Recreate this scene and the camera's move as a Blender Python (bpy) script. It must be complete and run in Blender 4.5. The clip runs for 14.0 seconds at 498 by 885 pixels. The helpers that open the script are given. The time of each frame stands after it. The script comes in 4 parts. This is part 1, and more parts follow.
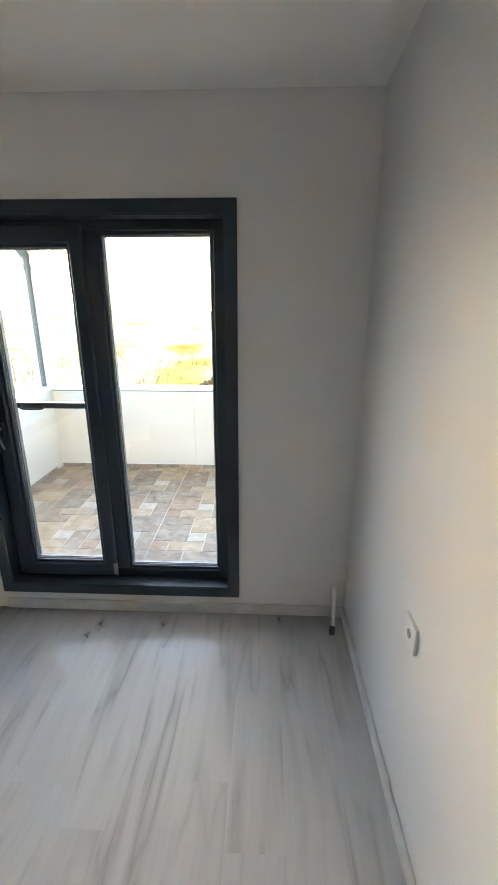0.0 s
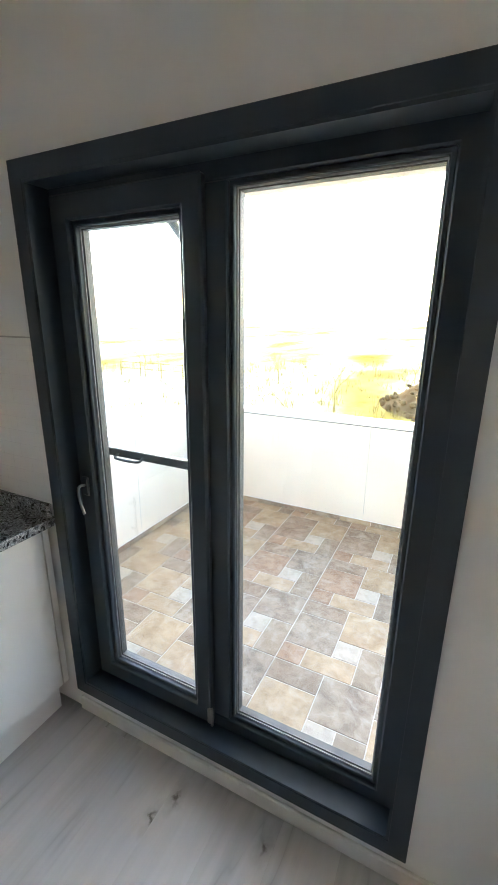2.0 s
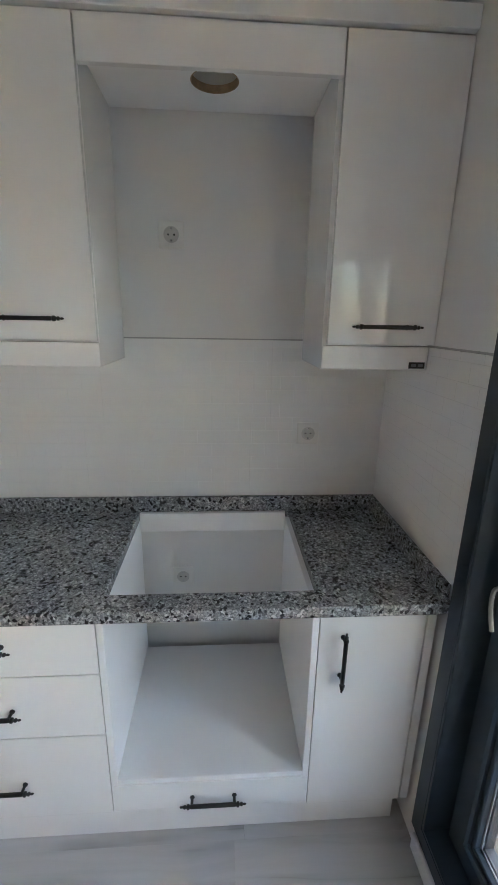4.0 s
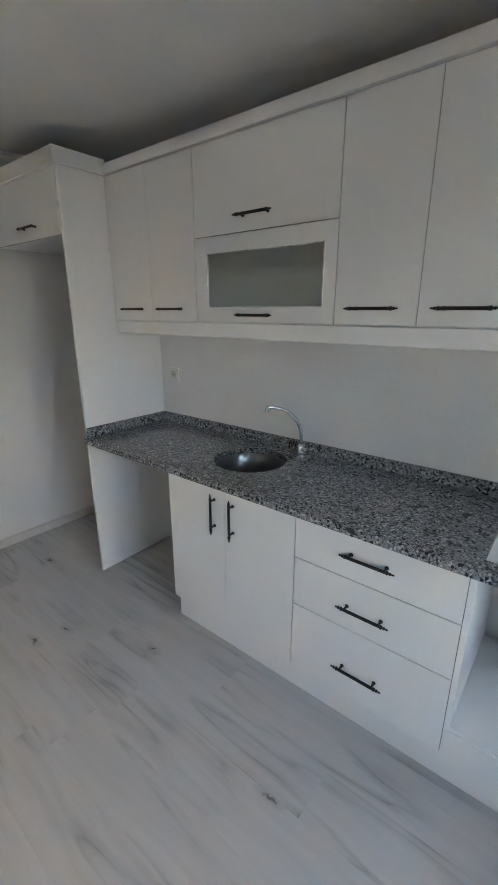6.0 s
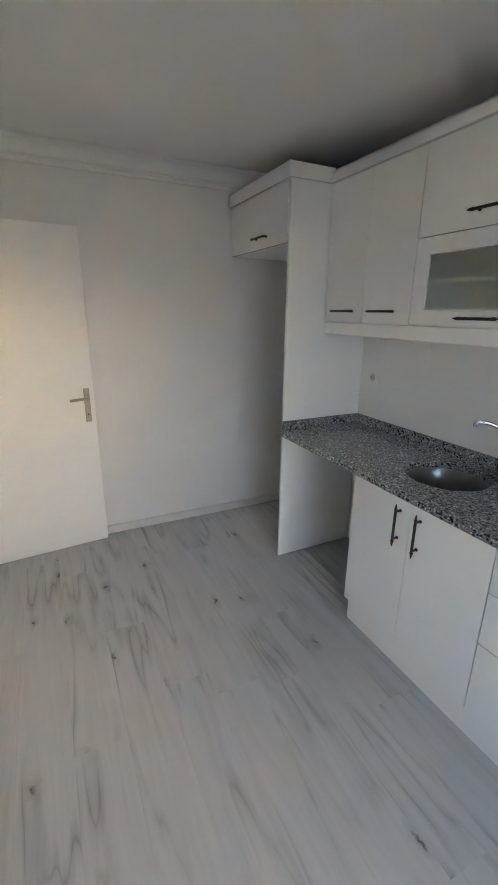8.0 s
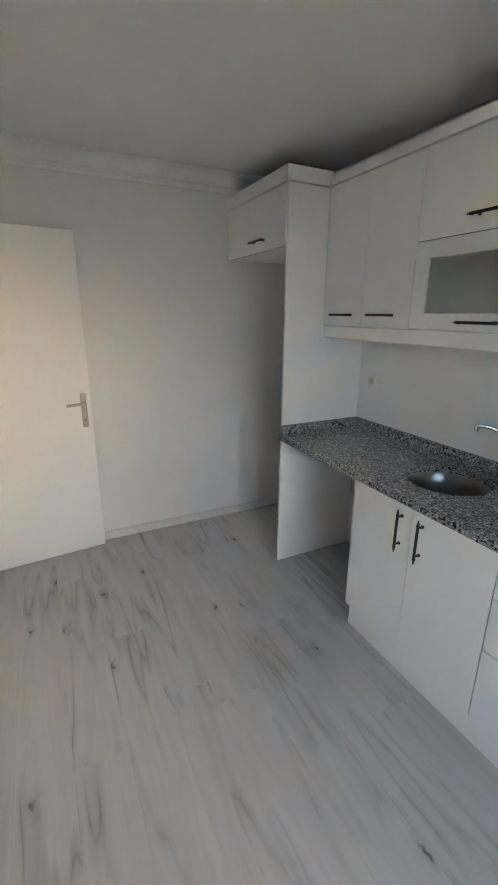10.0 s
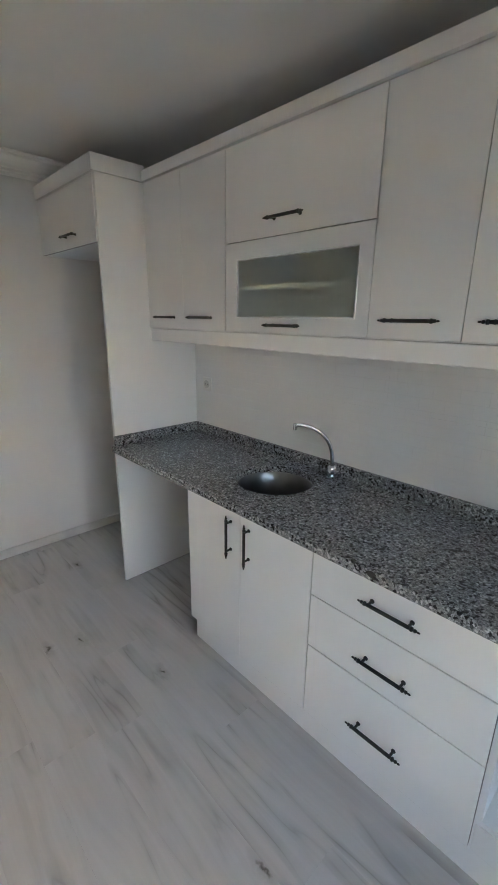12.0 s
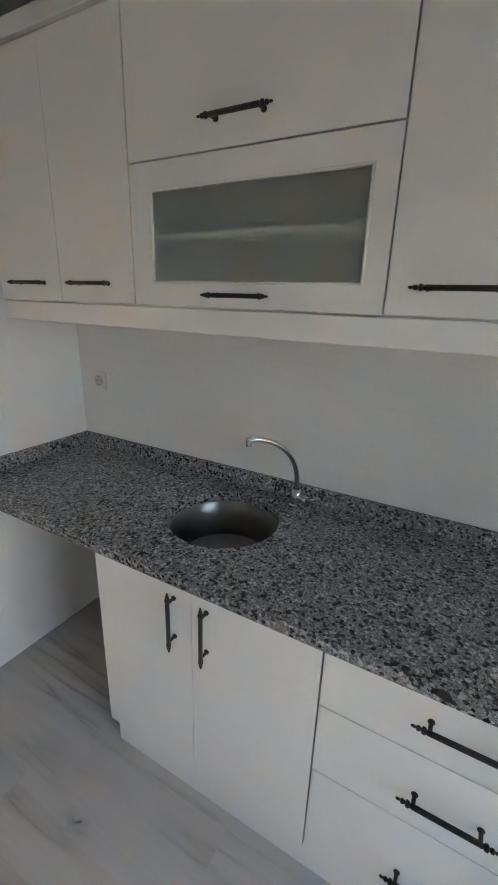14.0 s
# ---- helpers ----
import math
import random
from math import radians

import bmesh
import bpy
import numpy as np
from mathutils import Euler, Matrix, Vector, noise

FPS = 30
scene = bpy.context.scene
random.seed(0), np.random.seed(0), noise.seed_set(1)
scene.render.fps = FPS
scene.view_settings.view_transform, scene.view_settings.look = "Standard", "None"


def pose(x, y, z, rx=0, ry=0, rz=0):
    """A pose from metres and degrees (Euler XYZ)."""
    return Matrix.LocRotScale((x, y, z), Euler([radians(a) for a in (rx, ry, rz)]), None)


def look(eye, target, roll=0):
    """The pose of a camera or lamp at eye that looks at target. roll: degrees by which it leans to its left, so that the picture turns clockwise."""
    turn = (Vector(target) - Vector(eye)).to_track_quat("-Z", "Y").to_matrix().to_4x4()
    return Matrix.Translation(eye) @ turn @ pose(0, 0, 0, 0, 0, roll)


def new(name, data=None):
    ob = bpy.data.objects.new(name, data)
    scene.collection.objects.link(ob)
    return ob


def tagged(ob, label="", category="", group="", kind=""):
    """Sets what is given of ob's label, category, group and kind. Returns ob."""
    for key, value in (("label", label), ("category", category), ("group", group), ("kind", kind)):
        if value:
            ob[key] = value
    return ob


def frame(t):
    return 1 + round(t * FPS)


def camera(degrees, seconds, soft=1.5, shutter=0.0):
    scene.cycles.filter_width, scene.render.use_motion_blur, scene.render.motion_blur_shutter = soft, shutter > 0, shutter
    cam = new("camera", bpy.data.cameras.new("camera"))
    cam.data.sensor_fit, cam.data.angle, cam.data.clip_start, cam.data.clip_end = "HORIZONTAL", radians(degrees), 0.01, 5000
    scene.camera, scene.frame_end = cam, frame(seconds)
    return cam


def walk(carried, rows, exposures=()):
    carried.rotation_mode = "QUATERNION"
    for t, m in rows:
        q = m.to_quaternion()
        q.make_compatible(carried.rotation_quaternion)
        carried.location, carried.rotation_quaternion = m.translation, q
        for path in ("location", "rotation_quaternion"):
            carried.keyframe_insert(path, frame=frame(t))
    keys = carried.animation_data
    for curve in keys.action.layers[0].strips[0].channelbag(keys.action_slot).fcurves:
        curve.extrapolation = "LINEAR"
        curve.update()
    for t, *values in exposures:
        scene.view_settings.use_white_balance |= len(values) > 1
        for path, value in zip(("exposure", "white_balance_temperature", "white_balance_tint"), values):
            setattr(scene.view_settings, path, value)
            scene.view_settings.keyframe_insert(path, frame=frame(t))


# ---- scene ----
cam = camera(61.4, 14.0, 0.75)
PATH = [
    (0, (0.75, 0.757, 1.587), (0.676, 2.662, 0.985), 0.1),
    (0.5, (0.77, 1.037, 1.606), (0.628, 2.93, 0.977), 0.2),
    (1, (0.682, 1.31, 1.578), (0.421, 3.193, 0.956), -0.1),
    (1.5, (0.633, 1.524, 1.582), (0.1, 3.35, 0.965), 0.0),
    (2, (0.576, 1.731, 1.591), (-0.279, 3.448, 1.023), 0.5),
    (2.2, (0.549, 1.824, 1.566), (-0.48, 3.455, 1.033), 0.7),
    (2.5, (0.458, 1.873, 1.574), (-0.728, 3.379, 1.005), 0.8),
    (2.7, (0.378, 1.909, 1.564), (-0.937, 3.308, 1.004), 1.2),
    (3, (0.308, 1.979, 1.569), (-1.229, 3.121, 0.991), 1.2),
    (3.5, (0.208, 2.049, 1.573), (-1.599, 2.696, 1.012), 1.3),
    (4, (0.217, 2.068, 1.588), (-1.699, 2.196, 1.03), 1.0),
    (4.2, (0.237, 2.063, 1.592), (-1.681, 2.006, 1.028), 0.6),
    (6.5, (0.531, 1.872, 1.573), (-0.754, 0.464, 0.964), 0.2),
    (7, (0.522, 1.88, 1.582), (-0.523, 0.29, 0.967), 0.3),
    (7.5, (0.55, 1.883, 1.577), (-0.307, 0.18, 0.972), 0.7),
    (9.8, (0.572, 1.855, 1.586), (-0.232, 0.12, 1.001), 0.5),
    (10, (0.568, 1.853, 1.587), (-0.28, 0.139, 1.001), 0.4),
    (10.5, (0.556, 1.849, 1.583), (-0.415, 0.206, 0.987), -0.1),
    (11, (0.547, 1.867, 1.561), (-0.561, 0.308, 0.976), 0.1),
    (11.5, (0.448, 1.871, 1.554), (-0.778, 0.4, 0.976), 0.2),
    (12, (0.313, 1.891, 1.586), (-1.011, 0.504, 1.018), 0.8),
    (12.5, (0.23, 1.85, 1.571), (-1.219, 0.598, 0.995), 0.9),
    (13, (0.21, 1.686, 1.563), (-1.364, 0.608, 0.964), 1.2),
    (13.5, (0.163, 1.523, 1.542), (-1.476, 0.568, 0.909), 1.2),
    (14, (0.009, 1.333, 1.551), (-1.645, 0.411, 0.908), 1.8),
]
EXPOSURES = [(0.0, 3.8, 5620, 11), (2.2, 3.97, 5750, 12), (3.0, 3.98, 5560, 12), (4.2, 3.84, 5520, 14), (6.3, 3.53, 5270, 12), (10.0, 3.53, 5320, 12), (12.0, 3.56, 5420, 13), (14.0, 3.56, 5470, 13)]
walk(cam, [(t, look(eye, target, roll)) for t, eye, target, roll in PATH], EXPOSURES)

# ---- world, sun ----
world = bpy.data.worlds.new("sky")
scene.world = world
world.use_nodes = True
wn = world.node_tree.nodes
sky = wn.new("ShaderNodeTexSky")
sky.sky_type, sky.sun_disc = "NISHITA", False
sky.sun_elevation, sky.sun_rotation = radians(8), radians(-17)
wn["Background"].inputs["Strength"].default_value = 0.15
world.node_tree.links.new(sky.outputs[0], wn["Background"].inputs["Color"])
sun = new("sun", bpy.data.lights.new("sun", "SUN"))
sun.data.energy, sun.data.angle, sun.data.color = 0.7, radians(115), (0.84, 0.93, 1.0)
sun.matrix_world = look((-12.0, 40.0, 6.0), (0, 0, 0))

# ---- plan, in metres ----
WALL_W, WALL_E, WALL_N, WALL_S = -1.29, 1.19, 2.672, -1.06   # inner faces
CEIL, SOFFIT, SOFFIT_Y = 2.465, 2.388, 1.75
BASE_X, UP_X, TOP_X, TALL_X = -0.718, -0.965, -0.683, -0.703                  # cabinet fronts, counter edge
COUNTER, UNDER = 0.885, 0.852
RAIL0, UP0, UPM, UP1, CROWN, CROWN_UP = 1.458, 1.527, 1.888, 2.245, 2.322, 2.296
PANEL_Y = -0.27


# ---- materials ----
def material(name, color, rough=0.5, metal=0.0, **extra):
    m = bpy.data.materials.new(name)
    m.use_nodes = True
    b = m.node_tree.nodes["Principled BSDF"]
    b.inputs["Base Color"].default_value = (*color, 1)
    b.inputs["Roughness"].default_value = rough
    b.inputs["Metallic"].default_value = metal
    for k, v in extra.items():
        b.inputs[k.replace("_", " ")].default_value = v
    return m


def node(m, kind, **inputs):
    n = m.node_tree.nodes.new(kind)
    for k, v in inputs.items():
        n.inputs[k.replace("_", " ")].default_value = v
    return n


def link(m, a, b):
    m.node_tree.links.new(a, b)


def bsdf(m):
    return m.node_tree.nodes["Principled BSDF"]


def coords(m, scale=(1, 1, 1), shift=None):
    tc = node(m, "ShaderNodeNewGeometry")
    mp = node(m, "ShaderNodeMapping")
    mp.inputs["Scale"].default_value = scale
    link(m, tc.outputs["Position"], mp.inputs["Vector"])
    if shift is not None:
        link(m, shift, mp.inputs["Location"])
    return mp.outputs["Vector"]


def ramp(m, fac, stops):
    r = node(m, "ShaderNodeValToRGB")
    e = r.color_ramp.elements
    while len(e) < len(stops):
        e.new(0.5)
    for el, (p, c) in zip(e, stops):
        el.position, el.color = p, (*c, 1)
    link(m, fac, r.inputs["Fac"])
    return r.outputs["Color"]


def mix(m, fac, a, b, mode="MIX"):
    x = node(m, "ShaderNodeMix")
    x.data_type, x.blend_type = "RGBA", mode
    for sock, v in ((x.inputs[0], fac), (x.inputs[6], a), (x.inputs[7], b)):
        if isinstance(v, (int, float)):
            sock.default_value = v
        elif isinstance(v, tuple):
            sock.default_value = (*v, 1)
        else:
            link(m, v, sock)
    return x.outputs[2]


def bump(m, height, strength=0.2, distance=0.002):
    b = node(m, "ShaderNodeBump", Strength=strength, Distance=distance)
    link(m, height, b.inputs["Height"])
    link(m, b.outputs["Normal"], bsdf(m).inputs["Normal"])


def noisy(m, scale, detail=4.0, vec=None, rough=0.5):
    n = node(m, "ShaderNodeTexNoise", Scale=scale, Detail=detail, Roughness=rough)
    link(m, vec if vec is not None else coords(m), n.inputs["Vector"])
    return n.outputs["Fac"]


def mottled(name, low, high, rough, scale, grain, strength, metal=0.0, **extra):
    """A plain surface with soft mottling and a fine relief."""
    m = material(name, high, rough, metal, **extra)
    link(m, ramp(m, noisy(m, scale), [(0.3, low), (0.7, high)]), bsdf(m).inputs["Base Color"])
    bump(m, noisy(m, grain, 3.0), strength, 0.001)
    r = node(m, "ShaderNodeMapRange", To_Min=rough * 0.85, To_Max=min(1, rough * 1.15))
    link(m, noisy(m, scale * 3), r.inputs["Value"])
    link(m, r.outputs[0], bsdf(m).inputs["Roughness"])
    return m


PAINT = mottled("wall_paint", (0.7, 0.695, 0.685), (0.735, 0.73, 0.72), 0.55, 1.4, 160.0, 0.12)
PLASTER = mottled("ceiling_paint", (0.87, 0.86, 0.84), (0.9, 0.89, 0.87), 0.75, 1.0, 120.0, 0.12)
CORNICE = mottled("cornice_paint", (0.8, 0.795, 0.785), (0.84, 0.835, 0.825), 0.6, 3.0, 90.0, 0.05)
LACQUER = mottled("white_lacquer", (0.83, 0.828, 0.82), (0.86, 0.858, 0.85), 0.085, 2.0, 60.0, 0.02)
DOORPAINT = mottled("door_paint", (0.8, 0.795, 0.785), (0.83, 0.825, 0.815), 0.5, 2.0, 120.0, 0.05)
BOARD = mottled("white_board", (0.79, 0.795, 0.8), (0.82, 0.825, 0.83), 0.4, 3.0, 200.0, 0.03)
PVC = mottled("anthracite_pvc", (0.028, 0.039, 0.052), (0.036, 0.049, 0.063), 0.36, 6.0, 260.0, 0.06, Specular_IOR_Level=0.35)
BLACK = mottled("black_metal", (0.006, 0.006, 0.006), (0.012, 0.012, 0.012), 0.4, 40.0, 200.0, 0.05)
CHROME = mottled("chrome", (0.6, 0.6, 0.61), (0.66, 0.66, 0.67), 0.08, 10.0, 50.0, 0.01, 1.0)
STEEL = mottled("brushed_steel", (0.21, 0.21, 0.21), (0.28, 0.28, 0.275), 0.33, 12.0, 300.0, 0.05, 1.0)
SATIN = mottled("satin_nickel", (0.3, 0.285, 0.265), (0.38, 0.36, 0.335), 0.3, 12.0, 300.0, 0.03, 1.0)
# lighter grey that paints daylight on the frame's edge behind the glass
REBATE = mottled("daylit_rebate_grey", (0.1, 0.098, 0.096), (0.15, 0.147, 0.144), 0.5, 12.0, 200.0, 0.03, 0.6)
PLASTIC = mottled("white_plastic", (0.72, 0.71, 0.68), (0.76, 0.75, 0.72), 0.35, 8.0, 100.0, 0.02)
INSERT = mottled("socket_insert", (0.5, 0.49, 0.465), (0.56, 0.55, 0.52), 0.4, 8.0, 100.0, 0.02)
DARK = mottled("dark_hole", (0.01, 0.01, 0.01), (0.02, 0.02, 0.02), 0.7, 10.0, 60.0, 0.05)
CARDBOARD = mottled("raw_chipboard", (0.2, 0.13, 0.07), (0.3, 0.2, 0.11), 0.8, 60.0, 200.0, 0.3)
STUCCO = mottled("parapet_stucco", (0.68, 0.625, 0.55), (0.75, 0.695, 0.62), 0.85, 2.0, 80.0, 0.3)
CAPSTONE = mottled("parapet_cap", (0.7, 0.7, 0.69), (0.78, 0.78, 0.77), 0.5, 3.0, 60.0, 0.1)
EAVE = mottled("eave_boards", (0.46, 0.375, 0.29), (0.54, 0.45, 0.355), 0.6, 2.0, 60.0, 0.1)
PIPE = mottled("grey_pipe", (0.1, 0.105, 0.11), (0.13, 0.135, 0.14), 0.4, 5.0, 60.0, 0.05)
GROUT = mottled("pale_grout", (0.5, 0.475, 0.435), (0.6, 0.575, 0.535), 0.9, 6.0, 150.0, 0.3)
# grey for the painted shade line along the top of the wall tiles
TILE_SHADE = mottled("tile_shade_grey", (0.36, 0.36, 0.355), (0.44, 0.44, 0.43), 0.7, 9.0, 90.0, 0.1)
GASKET = mottled("glass_gasket", (0.3, 0.3, 0.3), (0.4, 0.4, 0.4), 0.5, 20.0, 100.0, 0.05)
CABLE = mottled("white_cable", (0.74, 0.74, 0.72), (0.8, 0.8, 0.78), 0.5, 20.0, 100.0, 0.05)
RUBBLE = mottled("rubble", (0.1, 0.055, 0.022), (0.3, 0.19, 0.09), 0.95, 1.5, 9.0, 0.6, Specular_IOR_Level=0.0)
TWIG = mottled("bare_branches", (0.26, 0.17, 0.04), (0.42, 0.3, 0.09), 0.9, 6.0, 40.0, 0.3)
GLASS = material("window_glass", (1, 1, 1), 0.0, Transmission_Weight=1.0, IOR=1.45)
FROST = material("frosted_glass", (0.86, 0.9, 0.85), 0.3, Transmission_Weight=0.88, IOR=1.3)
bump(FROST, noisy(FROST, 400.0, 2.0), 0.05, 0.0005)


def granite():
    m = material("speckled_granite", (0.3, 0.3, 0.3), 0.12)
    v = coords(m)
    wob = node(m, "ShaderNodeTexNoise", Scale=170.0, Detail=3.0)
    link(m, v, wob.inputs["Vector"])
    wv = mix(m, 0.006, v, wob.outputs["Color"], "ADD")

    def crystals(scale, stops):
        """Angular grains, each of one tone."""
        vo = node(m, "ShaderNodeTexVoronoi", Scale=scale)
        link(m, wv, vo.inputs["Vector"])
        sp = node(m, "ShaderNodeSeparateColor")
        link(m, vo.outputs["Color"], sp.inputs[0])
        return ramp(m, sp.outputs[0], stops)

    base = crystals(280.0, [(0.1, (0.13, 0.133, 0.138)), (0.4, (0.22, 0.224, 0.231)), (0.7, (0.31, 0.315, 0.323)), (0.95, (0.42, 0.426, 0.436))])
    base = mix(m, 0.6, base, ramp(m, noisy(m, 300.0, 3.0, v), [(0.35, (0.6, 0.6, 0.61)), (0.6, (1, 1, 1))]), "MULTIPLY")
    pale = crystals(150.0, [(0.88, (0, 0, 0)), (0.9, (1, 1, 1))])
    col = mix(m, pale, base, (0.5, 0.506, 0.516))
    dark = crystals(125.0, [(0.2, (1, 1, 1)), (0.23, (0, 0, 0))])
    clump = ramp(m, noisy(m, 26.0, 3.0, v), [(0.35, (0.6, 0.6, 0.6)), (0.55, (1, 1, 1))])
    col = mix(m, mix(m, 1.0, dark, clump, "MULTIPLY"), col, (0.018, 0.018, 0.02))
    link(m, col, bsdf(m).inputs["Base Color"])
    r = node(m, "ShaderNodeMapRange", To_Min=0.05, To_Max=0.13)
    link(m, noisy(m, 40.0), r.inputs["Value"])
    link(m, r.outputs[0], bsdf(m).inputs["Roughness"])
    return m


def laminate():
    """Pale washed oak boards with grey streaks along y and dark knots; each board has its own shift."""
    m = material("pale_laminate", (0.5, 0.48, 0.45), 0.3)
    info = node(m, "ShaderNodeObjectInfo")
    mul = node(m, "ShaderNodeVectorMath")
    mul.operation = "SCALE"
    comb = node(m, "ShaderNodeCombineXYZ", X=3.0, Y=17.0, Z=9.0)
    link(m, comb.outputs[0], mul.inputs[0])
    link(m, info.outputs["Random"], mul.inputs["Scale"])
    v = coords(m, (1, 1, 1), mul.outputs[0])
    # knots bend the grain round them
    kn = node(m, "ShaderNodeTexVoronoi", Scale=1.0)
    kn.voronoi_dimensions = "2D"
    kv = node(m, "ShaderNodeMapping")
    kv.inputs["Scale"].default_value = (6.5, 2.6, 1.0)
    curl = node(m, "ShaderNodeTexNoise", Scale=26.0, Detail=3.0)
    link(m, v, curl.inputs["Vector"])
    link(m, mix(m, 0.06, v, curl.outputs["Color"], "ADD"), kv.inputs["Vector"])
    link(m, kv.outputs[0], kn.inputs["Vector"])
    warp = node(m, "ShaderNodeTexNoise", Scale=1.6, Detail=2.0)
    link(m, v, warp.inputs["Vector"])
    wv = mix(m, 0.12, v, warp.outputs["Color"], "ADD")
    gv = node(m, "ShaderNodeMapping")
    gv.inputs["Scale"].default_value = (19.0, 1.3, 1.0)
    link(m, wv, gv.inputs["Vector"])
    broad = node(m, "ShaderNodeTexNoise", Scale=0.9, Detail=5.0, Roughness=0.6)
    link(m, gv.outputs[0], broad.inputs["Vector"])
    fv = node(m, "ShaderNodeMapping")
    fv.inputs["Scale"].default_value = (70.0, 3.0, 1.0)
    link(m, wv, fv.inputs["Vector"])
    fine = node(m, "ShaderNodeTexNoise", Scale=1.0, Detail=3.0)
    link(m, fv.outputs[0], fine.inputs["Vector"])
    base = ramp(m, broad.outputs["Fac"], [(0.3, (0.46, 0.449, 0.435)), (0.42, (0.5, 0.49, 0.478)), (0.7, (0.54, 0.532, 0.52))])
    cv = node(m, "ShaderNodeMapping")
    cv.inputs["Scale"].default_value = (6.0, 0.55, 1.0)
    link(m, v, cv.inputs["Vector"])
    level = node(m, "ShaderNodeTexNoise", Scale=1.0, Detail=3.0, Roughness=0.42)
    link(m, cv.outputs[0], level.inputs["Vector"])
    line = level.outputs["Fac"]
    for op, val in (("MULTIPLY", 6.0), ("FRACT", 0.0), ("SUBTRACT", 0.5), ("ABSOLUTE", 0.0)):
        step = node(m, "ShaderNodeMath")
        step.operation = op
        step.inputs[1].default_value = val
        link(m, line, step.inputs[0])
        line = step.outputs[0]
    vein = ramp(m, line, [(0.0, (0.63, 0.615, 0.6)), (0.04, (0.79, 0.782, 0.775)), (0.24, (1, 1, 1))])
    fade = ramp(m, noisy(m, 2.3, 3.0, v), [(0.42, (0, 0, 0)), (0.62, (1, 1, 1))])
    base = mix(m, fade, base, mix(m, 1.0, base, vein, "MULTIPLY"))
    base = mix(m, 0.1, base, ramp(m, fine.outputs["Fac"], [(0.3, (0.66, 0.65, 0.63)), (0.6, (1, 1, 1))]), "MULTIPLY")
    knot = ramp(m, kn.outputs["Distance"], [(0.016, (0.24, 0.22, 0.2)), (0.04, (0.56, 0.54, 0.52)), (0.07, (0.82, 0.81, 0.8)), (0.2, (1, 1, 1))])
    pick = node(m, "ShaderNodeMath")
    pick.operation = "GREATER_THAN"
    pick.inputs[1].default_value = 0.78
    sep = node(m, "ShaderNodeSeparateColor")
    link(m, kn.outputs["Color"], sep.inputs[0])
    link(m, sep.outputs[0], pick.inputs[0])
    link(m, mix(m, pick.outputs[0], base, mix(m, 0.9, base, knot, "MULTIPLY")), bsdf(m).inputs["Base Color"])
    r = node(m, "ShaderNodeMapRange", To_Min=0.15, To_Max=0.25)
    link(m, fine.outputs["Fac"], r.inputs["Value"])
    link(m, r.outputs[0], bsdf(m).inputs["Roughness"])
    bump(m, fine.outputs["Fac"], 0.08, 0.0006)
    return m


def stone_tile(name, low, high):
    """Mottled stone-look tile in one of the pattern's tones."""
    m = material(name, high, 0.62, Specular_IOR_Level=0.25)
    info = node(m, "ShaderNodeObjectInfo")
    off = node(m, "ShaderNodeCombineXYZ")
    for k in range(3):
        link(m, info.outputs["Random"], off.inputs[k])
    sc = node(m, "ShaderNodeVectorMath")
    sc.operation = "SCALE"
    sc.inputs["Scale"].default_value = 30.0
    link(m, off.outputs[0], sc.inputs[0])
    v = coords(m, (1, 1, 1), sc.outputs[0])
    tone = ramp(m, noisy(m, 9.0, 7.0, v, 0.62), [(0.32, low), (0.62, high)])
    tone = mix(m, 0.5, tone, ramp(m, noisy(m, 30.0, 4.0, v), [(0.35, (0.72, 0.7, 0.68)), (0.55, (1, 1, 1))]), "MULTIPLY")
    bend = node(m, "ShaderNodeTexNoise", Scale=7.0, Detail=4.0)
    link(m, v, bend.inputs["Vector"])
    cloud = noisy(m, 11.0, 8.0, mix(m, 0.35, v, bend.outputs["Color"], "ADD"), 0.66)
    tone = mix(m, ramp(m, cloud, [(0.5, (0, 0, 0)), (0.66, (0.4, 0.4, 0.4))]), tone, (0.52, 0.475, 0.41))
    tone = mix(m, ramp(m, cloud, [(0.3, (0.5, 0.5, 0.5)), (0.42, (0, 0, 0))]), tone, tuple(0.62 * c for c in low))
    link(m, tone, bsdf(m).inputs["Base Color"])
    bump(m, noisy(m, 40.0, 5.0, v), 0.15, 0.002)
    return m


def relief_tile():
    """White glazed wall tile with a faint small-brick relief."""
    m = material("white_wall_tile", (0.74, 0.735, 0.725), 0.22)
    geo = node(m, "ShaderNodeNewGeometry")
    sep = node(m, "ShaderNodeSeparateXYZ")
    link(m, geo.outputs["Position"], sep.inputs[0])
    add = node(m, "ShaderNodeMath")
    link(m, sep.outputs[0], add.inputs[0])
    link(m, sep.outputs[1], add.inputs[1])
    cmb = node(m, "ShaderNodeCombineXYZ")
    link(m, add.outputs[0], cmb.inputs[0])
    link(m, sep.outputs[2], cmb.inputs[1])
    br = node(m, "ShaderNodeTexBrick", Scale=1.0, Mortar_Size=0.0012, Mortar_Smooth=1.0, Brick_Width=0.1, Row_Height=0.05)
    br.inputs["Color1"].default_value = (1, 1, 1, 1)
    br.inputs["Color2"].default_value = (0.6, 0.6, 0.6, 1)
    br.inputs["Mortar"].default_value = (0, 0, 0, 1)
    link(m, cmb.outputs[0], br.inputs["Vector"])
    link(m, ramp(m, noisy(m, 3.0), [(0.3, (0.79, 0.785, 0.775)), (0.7, (0.82, 0.815, 0.805))]), bsdf(m).inputs["Base Color"])
    bump(m, br.outputs["Color"], 0.65, 0.0013)
    return m


